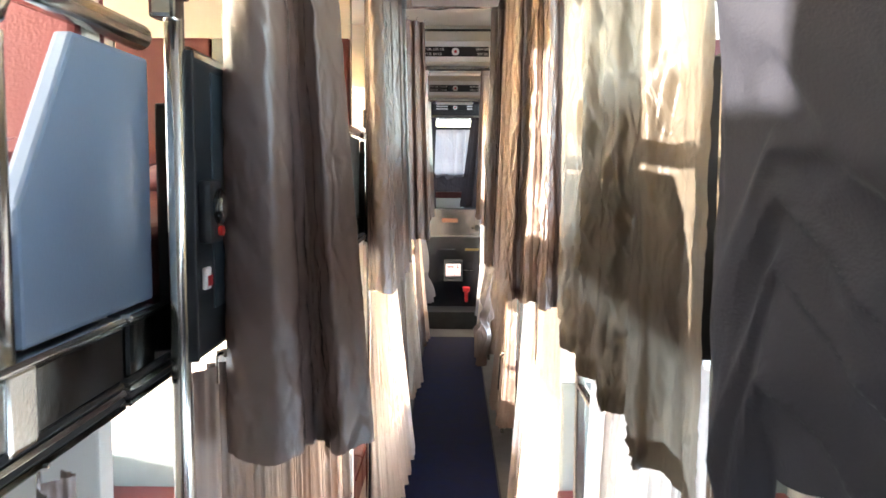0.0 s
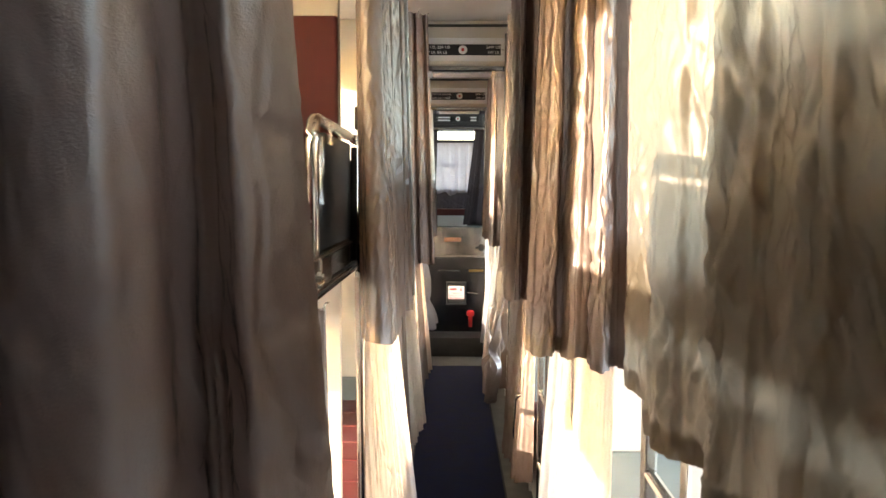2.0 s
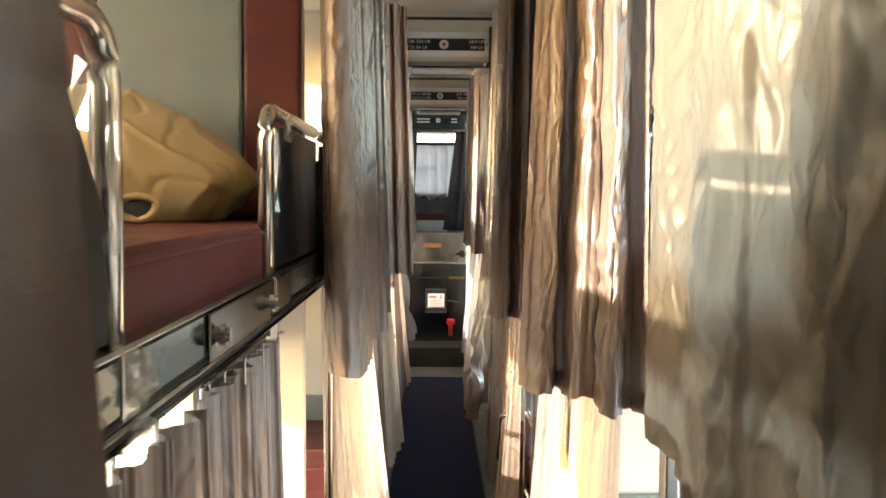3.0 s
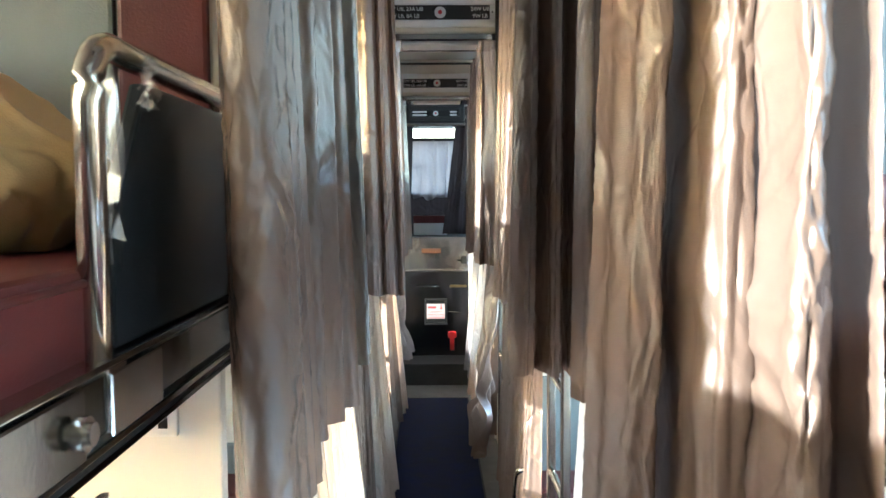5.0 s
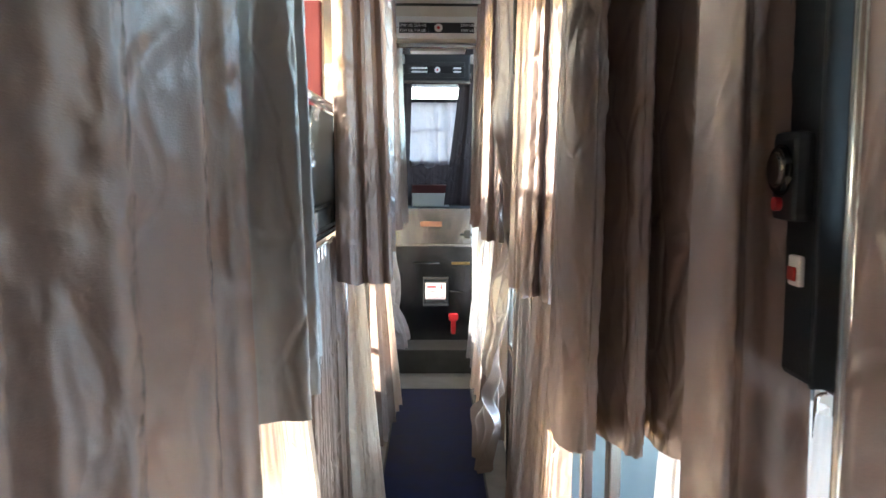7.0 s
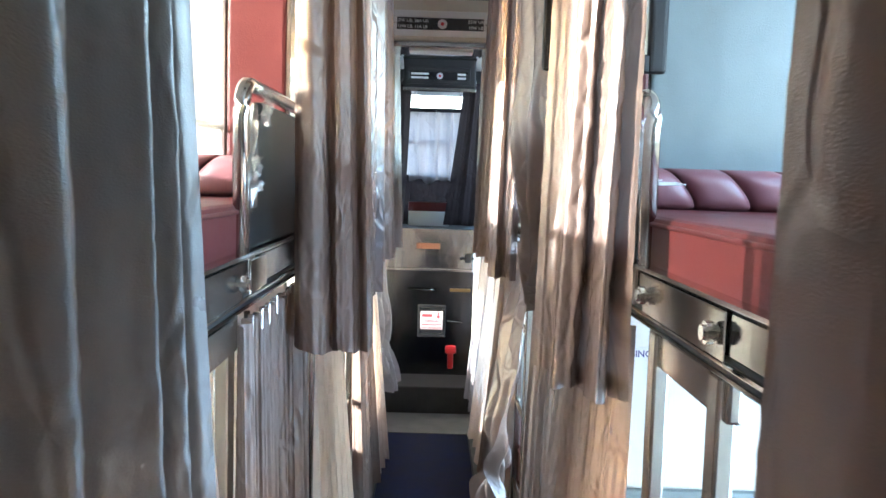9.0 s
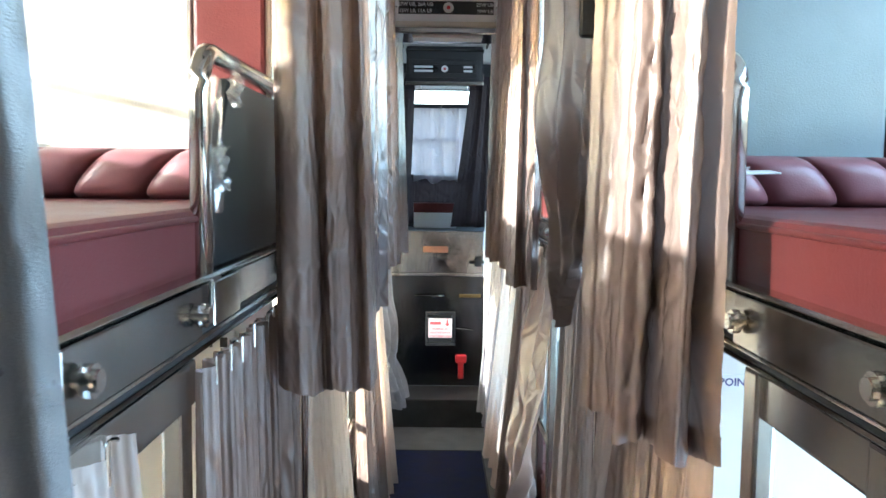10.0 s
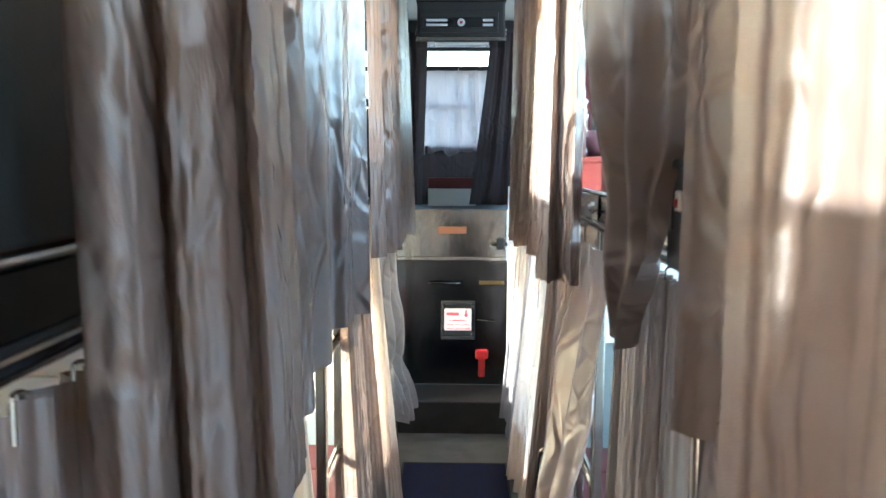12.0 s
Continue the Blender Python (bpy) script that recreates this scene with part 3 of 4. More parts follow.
def drape(name, top, bottom, z0, z1, mat, seed, label, group, crush=1.0, swing=0.010, step=0.0045, pleat=0.008, wide=0.036, hooks=4):
    """A hanging cloth whose folds run from the knots of its head (plan points x, y) to as many knots at its hem.
    crush: how creased it is; swing: how uneven its hem is; pleat, wide: depth and width of the small folds between the knots."""
    arc = sum((Vector(q) - Vector(p)).length for p, q in zip(bottom, bottom[1:]))
    cols = max(24, int(1.2 * arc / step))
    rows = max(40, int((z1 - z0) / (step * 1.35)))
    u, v = np.meshgrid(np.linspace(0, 1, cols + 1), np.linspace(0, 1, rows + 1))
    s, h = u * arc, v * (z1 - z0)  # metres along and down the cloth
    loose = np.minimum(1, v * 1.7)
    inner = np.minimum(1, 9 * u) * np.minimum(1, 9 * (1 - u))
    k = len(top) - 1
    w = u + (0.30 / k) * loose * grain(u * k * 0.5 + v * 0.9, v * 0.55, seed) * inner
    a, b = spline(top, w), spline(bottom, w)
    e = (v ** 1.1)[..., None]
    p = a * (1 - e) + b * e
    d = np.gradient(p, axis=1)
    d /= np.maximum(1e-6, np.linalg.norm(d, axis=2, keepdims=True))
    n = np.stack([-d[..., 1], d[..., 0]], -1)
    # small folds, straight, slanting a little, with round crests and sharp valleys; they come and go down the cloth
    run = s / wide + 0.9 * grain(s * 9, 0.5, seed + 1) + 0.5 * (v - 0.5) * grain(s * 4, 2.5, seed + 2)
    crest = 1 - 2 * np.abs(((run + 0.05 * grain(s * 12, h * 1.0, seed + 5)) % 1.0) - 0.5)
    crest = 0.35 * np.sqrt(np.maximum(0, 1 - (1 - crest) ** 2)) + 0.65 * crest ** 2 * (3 - 2 * crest)
    much = np.clip(0.55 + 1.0 * grain(run * 0.9, h * 0.8, seed + 11), 0.08, 1)
    off = 1.35 * pleat * (crest - 0.55) * much * (0.55 + 0.45 * v)
    # slanting creases at three sizes where the cloth was crushed
    where = np.clip(0.45 + 1.6 * grain(s * 6, h * 3.6, seed + 23), 0, 1) * (0.35 + 0.65 * loose) * inner
    bs, bh = s + 0.012 * grain(s * 14, h * 9, seed + 29), h + 0.03 * grain(s * 10, h * 7, seed + 31)
    off += crush * where * 0.0024 * ridge(grain(bs * 24 + bh * 10, bh * 3.2, seed + 37), 0.20)
    off -= crush * where * 0.0022 * ridge(grain(bs * 22 - bh * 14, bh * 3.6, seed + 41), 0.18)
    off += crush * where * 0.0014 * ridge(grain(bs * 38 + bh * 32, bh * 9, seed + 43), 0.24)
    off += crush * where * 0.0013 * ridge(grain(bs * 70 + bh * 26, bh * 16, seed + 61), 0.30)
    off -= crush * (1 - 0.5 * where) * 0.0009 * ridge(grain(bs * 85 - bh * 40, bh * 24, seed + 67), 0.30)
    # broad flat facets with sharp valleys between them
    facet = max(0.0, crush - 1.0) * inner
    off += facet * 0.017 * (np.abs(grain(bs * 12 + bh * 7, bh * 5.2, seed + 51)) - 0.2)
    off -= facet * 0.014 * (np.abs(grain(bs * 14 - bh * 9, bh * 6.0, seed + 53)) - 0.2)
    q = p + n * off[..., None]
    z = z1 - h + swing * (grain(u * k * 0.6 + seed, 0.3, 0.9) + 0.4 * grain(u * k * 1.7, 0.7, seed)) * v ** 3
    pts = np.dstack([q, z])
    mid = spline(top, np.array([0.5]))[0]
    th = thing(name, label, "curtain", group, (float(mid[0]), float(mid[1]), z1))
    sheet(pts, "cloth", mat, th)
    # turned-up hem, a second layer a little proud of the first
    m = max(3, int(0.034 / ((z1 - z0) / rows)))
    low = pts[-m - 1:].copy()
    low[..., :2] += n[-m - 1:] * (0.0022 + 0.0006 * grain(s[-m - 1:] * 60, h[-m - 1:] * 40, seed)[..., None])
    sheet(low, "hem", mat, th, "stitched hem")
    for c in range(hooks):
        x, y = spline(top, np.array([(c + 0.5) / hooks]))[0]
        part("hook", tube(bend((x, y, z1 - 0.02), (x, y, z1 + 0.014), (x + 0.008, y, z1 + 0.014), 0.006, 4), 0.0018, 6), STEEL, th)
    return th


def curtain(name, top, bottom, z0, z1, mat, pleats, deep, seed, label, group, crush=1.0, swing=0.010, step=0.0055, head=0.7):
    """A gathered curtain along a plan line, from its head to its hem, in folds of uneven width and depth."""
    rnd = random.Random(seed)
    folds = max(2, int(round(pleats)))
    at = [0.0]
    for _ in range(2 * folds):
        at.append(at[-1] + 0.35 + 1.1 * rnd.random() ** 1.5)
    at = [f / at[-1] for f in at]
    high = [0.40 + 0.9 * rnd.random() for _ in at]
    side = rnd.choice((-1, 1))

    def along(line, f):
        f = f * (len(line) - 1)
        i = min(int(f), len(line) - 2)
        return Vector(line[i]).lerp(Vector(line[i + 1]), f - i)

    def zigzag(line, depth):
        out = []
        for i, f in enumerate(at):
            d = along(line, min(1, f + 0.08)) - along(line, max(0, f - 0.08))
            nrm = Vector((-d.y, d.x)).normalized()
            out.append(tuple(along(line, f) + nrm * side * (-1) ** i * depth * high[i]))
        return out
    return drape(name, zigzag(top, deep * head), zigzag(bottom, deep), z0, z1, mat, seed, label, group, crush, swing, step, 0.0055, 0.020, hooks=max(2, folds // 2))


UP0, UP1 = 1.045, 2.065
UL, LLb = "taupe satin curtain drawn beside an upper berth", "satin curtain hanging beside a lower berth"
GU, GL = "upper berth curtains", "lower berth curtains"
# folded by hand: knots at the head, knots at the hem
hung = [
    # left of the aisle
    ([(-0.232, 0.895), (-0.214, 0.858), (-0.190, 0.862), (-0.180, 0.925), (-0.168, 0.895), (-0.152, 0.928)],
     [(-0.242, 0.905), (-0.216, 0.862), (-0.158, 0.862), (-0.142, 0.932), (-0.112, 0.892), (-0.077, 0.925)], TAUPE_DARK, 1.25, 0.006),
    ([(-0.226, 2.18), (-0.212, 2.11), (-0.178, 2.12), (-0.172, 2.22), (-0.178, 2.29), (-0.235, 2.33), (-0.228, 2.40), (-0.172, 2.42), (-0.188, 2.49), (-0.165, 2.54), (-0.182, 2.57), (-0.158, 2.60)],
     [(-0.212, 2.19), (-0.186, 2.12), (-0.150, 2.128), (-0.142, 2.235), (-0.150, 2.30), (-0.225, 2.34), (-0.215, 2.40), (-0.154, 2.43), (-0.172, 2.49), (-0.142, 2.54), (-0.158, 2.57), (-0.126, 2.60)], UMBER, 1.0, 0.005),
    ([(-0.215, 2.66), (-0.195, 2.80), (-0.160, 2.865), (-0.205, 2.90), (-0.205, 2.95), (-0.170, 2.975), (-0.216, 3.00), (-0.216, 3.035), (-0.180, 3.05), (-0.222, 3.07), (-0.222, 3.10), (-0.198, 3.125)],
     [(-0.210, 2.72), (-0.192, 2.86), (-0.134, 2.890), (-0.190, 2.93), (-0.188, 2.98), (-0.142, 3.01), (-0.196, 3.04), (-0.196, 3.08), (-0.152, 3.10), (-0.202, 3.13), (-0.202, 3.17), (-0.164, 3.20)], TAUPE_SKYLIT, 0.8, 0.005),
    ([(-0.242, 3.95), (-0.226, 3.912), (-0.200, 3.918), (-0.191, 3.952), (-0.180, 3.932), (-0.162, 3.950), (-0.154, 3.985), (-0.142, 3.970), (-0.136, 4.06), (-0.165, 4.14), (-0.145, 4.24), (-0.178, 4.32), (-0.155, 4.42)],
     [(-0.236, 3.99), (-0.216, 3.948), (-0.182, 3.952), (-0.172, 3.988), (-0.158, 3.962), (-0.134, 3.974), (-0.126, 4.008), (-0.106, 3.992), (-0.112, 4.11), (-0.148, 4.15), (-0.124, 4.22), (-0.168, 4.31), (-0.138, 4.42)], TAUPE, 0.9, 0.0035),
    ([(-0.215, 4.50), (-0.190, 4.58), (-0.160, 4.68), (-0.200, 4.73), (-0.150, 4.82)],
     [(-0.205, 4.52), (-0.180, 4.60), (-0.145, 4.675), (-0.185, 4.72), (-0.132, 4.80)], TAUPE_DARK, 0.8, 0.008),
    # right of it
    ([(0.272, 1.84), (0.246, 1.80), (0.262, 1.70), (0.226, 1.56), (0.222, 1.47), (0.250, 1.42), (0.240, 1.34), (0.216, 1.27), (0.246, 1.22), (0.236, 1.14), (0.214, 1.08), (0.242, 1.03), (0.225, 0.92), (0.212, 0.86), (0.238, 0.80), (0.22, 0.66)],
     [(0.270, 1.82), (0.236, 1.78), (0.252, 1.69), (0.218, 1.56), (0.204, 1.46), (0.242, 1.415), (0.226, 1.33), (0.200, 1.25), (0.241, 1.225), (0.222, 1.14), (0.200, 1.07), (0.238, 1.04), (0.215, 0.92), (0.198, 0.86), (0.232, 0.83), (0.21, 0.66)], TAUPE_LIT, 1.9, 0.007),
    ([(0.145, 2.11), (0.160, 2.045), (0.178, 2.040), (0.188, 2.105), (0.200, 2.005), (0.218, 2.000), (0.226, 2.07), (0.230, 1.950), (0.248, 1.955), (0.256, 2.00), (0.268, 1.945)],
     [(0.112, 2.095), (0.132, 2.040), (0.156, 2.030), (0.168, 2.085), (0.184, 1.990), (0.214, 1.985), (0.222, 2.05), (0.206, 1.900), (0.228, 1.890), (0.248, 1.935), (0.268, 1.885)], TAUPE, 1.35, 0.006),
    ([(0.252, 2.12), (0.262, 2.20), (0.238, 2.27), (0.265, 2.35), (0.226, 2.42), (0.250, 2.49)],
     [(0.252, 2.14), (0.262, 2.22), (0.232, 2.28), (0.262, 2.36), (0.214, 2.43), (0.246, 2.49)], TAUPE, 0.7, 0.008),
    ([(0.212, 2.675), (0.222, 2.625), (0.240, 2.655), (0.262, 2.595)],
     [(0.196, 2.655), (0.214, 2.605), (0.238, 2.640), (0.268, 2.590)], TAUPE, 0.7, 0.006),
    ([(0.132, 2.853), (0.146, 2.798), (0.162, 2.798), (0.172, 2.858), (0.186, 2.788), (0.202, 2.790), (0.212, 2.853), (0.228, 2.780), (0.244, 2.788), (0.256, 2.848)],
     [(0.112, 2.853), (0.130, 2.798), (0.152, 2.798), (0.164, 2.863), (0.182, 2.790), (0.200, 2.796), (0.212, 2.863), (0.228, 2.780), (0.246, 2.784), (0.262, 2.848)], BROWN, 0.9, 0.006),
    ([(0.192, 3.96), (0.214, 3.895), (0.230, 3.860), (0.212, 3.800), (0.234, 3.775), (0.246, 3.80), (0.246, 3.715), (0.262, 3.715), (0.268, 3.77), (0.280, 3.690)],
     [(0.166, 3.900), (0.196, 3.865), (0.204, 3.800), (0.176, 3.755), (0.202, 3.745), (0.222, 3.79), (0.222, 3.695), (0.240, 3.690), (0.250, 3.74), (0.266, 3.660)], TAUPE, 1.3, 0.008),
    ([(0.242, 3.97), (0.262, 4.03), (0.235, 4.09), (0.262, 4.15), (0.232, 4.21)],
     [(0.240, 3.99), (0.260, 4.04), (0.228, 4.09), (0.256, 4.14), (0.214, 4.19)], TAUPE, 0.7, 0.008),
    ([(0.190, 5.26), (0.212, 5.15), (0.226, 5.19), (0.240, 5.06), (0.262, 5.09)],
     [(0.170, 5.17), (0.194, 5.11), (0.212, 5.16), (0.234, 5.07), (0.256, 5.12)], TAUPE, 1.2, 0.008),
]
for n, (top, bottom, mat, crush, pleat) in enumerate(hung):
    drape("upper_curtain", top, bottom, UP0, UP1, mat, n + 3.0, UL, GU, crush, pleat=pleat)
upper = [
    ([(-0.205, 5.45), (-0.20, 5.95), (-0.19, 6.35)], [(-0.19, 5.5), (-0.17, 5.9), (-0.16, 6.33)], BROWN, 6, 0.026),
    ([(0.275, 2.80), (0.27, 3.10)], [(0.275, 2.82), (0.262, 3.10)], CHARCOAL, 3, 0.016),
    ([(0.23, 5.5), (0.21, 5.95), (0.20, 6.4)], [(0.215, 5.52), (0.19, 5.95), (0.185, 6.25)], BROWN, 6, 0.024),
]
for n, (top, bottom, mat, pleats, deep) in enumerate(upper):
    curtain("upper_curtain", top, bottom, UP0, UP1, mat, pleats, deep, n + 30, UL, GU)

# the pale ones carry the sunlight in their colour
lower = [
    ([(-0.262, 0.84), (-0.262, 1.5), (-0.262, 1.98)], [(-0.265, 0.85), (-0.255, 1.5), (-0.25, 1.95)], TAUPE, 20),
    ([(-0.262, 2.52), (-0.262, 2.95)], [(-0.235, 2.55), (-0.20, 2.98)], SUNLIT, 9),
    ([(-0.262, 2.95), (-0.262, 3.48)], [(-0.20, 2.98), (-0.185, 3.5)], SUNLIT, 9),
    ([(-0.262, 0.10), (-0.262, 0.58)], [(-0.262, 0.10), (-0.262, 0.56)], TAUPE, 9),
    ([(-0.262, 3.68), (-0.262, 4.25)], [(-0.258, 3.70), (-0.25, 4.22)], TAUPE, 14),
    ([(-0.262, 4.3), (-0.262, 4.72)], [(-0.23, 4.3), (-0.20, 4.7)], SUNLIT, 9),
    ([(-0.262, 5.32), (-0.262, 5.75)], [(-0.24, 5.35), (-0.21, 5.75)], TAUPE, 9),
    ([(-0.262, 5.75), (-0.262, 6.1)], [(-0.21, 5.75), (-0.20, 6.1)], SUNLIT, 7),
    ([(0.292, 0.9), (0.292, 1.62)], [(0.28, 0.95), (0.26, 1.6)], SUNLIT, 13),
    ([(0.292, 2.18), (0.292, 2.6), (0.292, 3.02)], [(0.265, 2.2), (0.24, 2.6), (0.25, 3.0)], SUNLIT, 15),
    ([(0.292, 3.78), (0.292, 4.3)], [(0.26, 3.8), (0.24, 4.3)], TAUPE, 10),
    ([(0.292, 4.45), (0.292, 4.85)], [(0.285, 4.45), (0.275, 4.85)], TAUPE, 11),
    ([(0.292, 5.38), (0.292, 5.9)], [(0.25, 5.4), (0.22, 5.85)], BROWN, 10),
    ([(0.292, 5.9), (0.292, 6.4)], [(0.235, 5.9), (0.22, 6.4)], SUNLIT, 9),
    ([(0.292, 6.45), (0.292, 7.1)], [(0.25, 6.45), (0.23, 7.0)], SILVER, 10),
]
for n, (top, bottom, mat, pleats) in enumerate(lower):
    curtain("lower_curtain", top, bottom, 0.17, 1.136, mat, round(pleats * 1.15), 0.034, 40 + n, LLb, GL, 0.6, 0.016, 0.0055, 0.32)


def tucked(name, rows, mat, seed, label, group, parent_z, slack=0.022):
    """A curtain tucked up by one corner. rows: from head to foot, (z, near end, far end) with plan points; folds fan out from the tuck."""
    bm = bmesh.new()
    cols, steps = 90, 70
    grid = []
    for j in range(steps + 1):
        f = j / steps * (len(rows) - 1)
        k = min(int(f), len(rows) - 2)
        t = f - k
        t = t * t * (3 - 2 * t)
        za, pa, qa = rows[k]
        zb, pb, qb = rows[k + 1]
        p, q = Vector(pa).lerp(Vector(pb), t), Vector(qa).lerp(Vector(qb), t)
        z = za + (zb - za) * (f - k)
        line = []
        for i in range(cols + 1):
            u = i / cols
            c = p.lerp(q, u)
            d = q - p
            n = Vector((-d.y, d.x)).normalized() if d.length > 1e-5 else Vector((1, 0))
            v = j / steps
            fan = slack * math.sin(u * 13 + v * 7 * (u - 0.5) + seed) * (0.5 + v) + 0.02 * noise.noise((u * 3, v * 4, seed)) + 0.012 * abs(noise.noise((u * 5 + v * 3, v * 6, seed + 3)))
            sag = -0.05 * math.sin(math.pi * u) * v
            line.append(bm.verts.new((c.x + n.x * fan, c.y + n.y * fan, z + sag)))
        grid.append(line)
    for j in range(steps):
        for i in range(cols):
            bm.faces.new((grid[j][i], grid[j][i + 1], grid[j + 1][i + 1], grid[j + 1][i]))
    th = thing(name, label, "curtain", group, (rows[0][1][0], rows[0][1][1], parent_z))
    part("cloth", bm, mat, th, smooth=True)
    return th


tucked("upper_curtain", [(2.06, (0.25, 4.26), (0.17, 4.48)), (1.60, (0.25, 4.26), (0.19, 4.47)), (1.47, (0.25, 4.26), (0.16, 4.50)), (1.36, (0.25, 4.27), (0.18, 4.50)), (1.22, (0.248, 4.38), (0.21, 4.52)), (1.08, (0.25, 4.54), (0.24, 4.60))],
       TAUPE, 2.0, "taupe satin curtain with its corner tucked in", GU, 2.06, 0.010)
tucked("lower_curtain", [(1.12, (0.285, 4.92), (0.285, 5.28)), (0.85, (0.26, 4.90), (0.22, 5.22)), (0.62, (0.22, 4.92), (0.19, 5.12)), (0.50, (0.19, 4.95), (0.24, 5.06)), (0.40, (0.24, 4.90), (0.15, 5.10)), (0.24, (0.20, 4.96), (0.17, 5.06))],
       BROWN, 4.0, "brown satin curtain knotted up at its foot", GL, 1.12)
tucked("lower_curtain", [(1.12, (-0.262, 6.15), (-0.24, 6.45)), (0.86, (-0.25, 6.15), (-0.20, 6.36)), (0.64, (-0.245, 6.18), (-0.185, 6.32)), (0.58, (-0.23, 6.15), (-0.19, 6.30)), (0.44, (-0.20, 6.18), (-0.155, 6.26))],
       SILVER, 7.0, "silvery crumpled curtain bunched beside a lower berth", GL, 1.12)

# curtain rails under the ceiling, and thin ones under the berth edges
for x in (-0.225, 0.245):
    ob = part("curtain_rail", tube([(x, -2.9, UP1 + 0.012), (x, REAR - 0.01, UP1 + 0.012)], 0.008), STEEL, smooth=True)
    tagged(ob, "slim steel curtain rail under the ceiling", "curtain rail", "curtain rails")


# ---- ceiling beams with berth number plates ----
def beam(y, left=None, right=None, case=None):
    th = thing("number_box", "cream ceiling box with a black plate of berth numbers", "sign box", "berth number boxes", (0.012, y, 1.89))
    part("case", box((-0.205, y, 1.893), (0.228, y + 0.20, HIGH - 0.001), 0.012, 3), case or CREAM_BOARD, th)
    part("rim", box((-0.21, y - 0.006, HIGH - 0.03), (0.233, y + 0.2, HIGH - 0.018), 0.003), DARK_STEEL, th)
    fr = bmesh.new()
    for lo, hi in (((-0.188, y - 0.012, 1.985), (0.195, y - 0.001, 2.012)), ((-0.188, y - 0.012, 1.912), (0.195, y - 0.001, 1.937)), ((-0.188, y - 0.012, 1.937), (-0.170, y - 0.001, 1.985)), ((0.177, y - 0.012, 1.937), (0.195, y - 0.001, 1.985))):
        box(lo, hi, 0.004, 2, bm=fr)
    part("bezel", fr, case or WHITE, th, "pale raised bezel")
    plate = part("plate", box((-0.170, y - 0.006, 1.937), (0.177, y - 0.001, 1.985)), INK, th, "black number plate")
    for z, k in ((1.972, 0), (1.949, 1)):
        if left:
            words(left[k], 0.0175, (-0.108, y - 0.0065, z), FACE_BACK, LETTER, "lettering", plate)
            words(right[k], 0.0175, (0.145, y - 0.0065, z), FACE_BACK, LETTER, "lettering", plate)
        else:
            part("bar", box((-0.16, y - 0.0072, z - 0.006), (-0.055, y - 0.0062, z + 0.006)), LETTER, plate)
            part("bar", box((0.118, y - 0.0072, z - 0.006), (0.168, y - 0.0062, z + 0.006)), LETTER, plate)
    part("emblem", disc((0.012, y - 0.008, 1.961), "y", 0.019, 0.003, 24), LETTER, th, "round pale emblem")
    part("emblem_centre", disc((0.012, y - 0.011, 1.961), "y", 0.007, 0.003, 16), RED_INK, th)
    for sx in (-0.178, 0.186):
        part("screw", disc((sx, y - 0.013, 1.961), "y", 0.0028, 0.002, 10), DARK_STEEL, th)
    part("lower_lip", box((-0.21, y - 0.008, 1.868), (0.233, y + 0.21, 1.892), 0.006), BRUSHED, th, "brushed steel lip")
    part("diffuser", box((-0.12, y + 0.02, 1.858), (0.14, y + 0.12, 1.868), 0.004), WHITE, th, "pale lamp strip")


beam(0.70)
beam(2.45)
beam(4.20, ("22W UB, 23A UB", "7W LB, 8A LB"), ("24W UB", "9W LB"))
beam(5.95, ("27W UB, 26A UB", "12W LB, 11A LB"), ("25W UB", "10W LB"))
# rearmost box: the shade at the back is put into a dark case colour
beam(REAR + 0.02, case=material("shaded_case", (0.030, 0.028, 0.027), 0.45, 0, 0.15, 8, 0.05))


def ceiling_speaker(y):
    th = thing("ceiling_speaker", "round black loudspeaker grille in the ceiling", "speaker", "ceiling speakers", (-0.07, y, HIGH))
    part("ring", disc((-0.07, y, HIGH - 0.008), "z", 0.075, 0.016, 28, 0.004), BLACK, th)
    part("grille", disc((-0.07, y, HIGH - 0.018), "z", 0.055, 0.008, 28, 0.003), DARK_STEEL, th)


for y in (1.9, 3.66, 5.4, 7.0):
    ceiling_speaker(y)


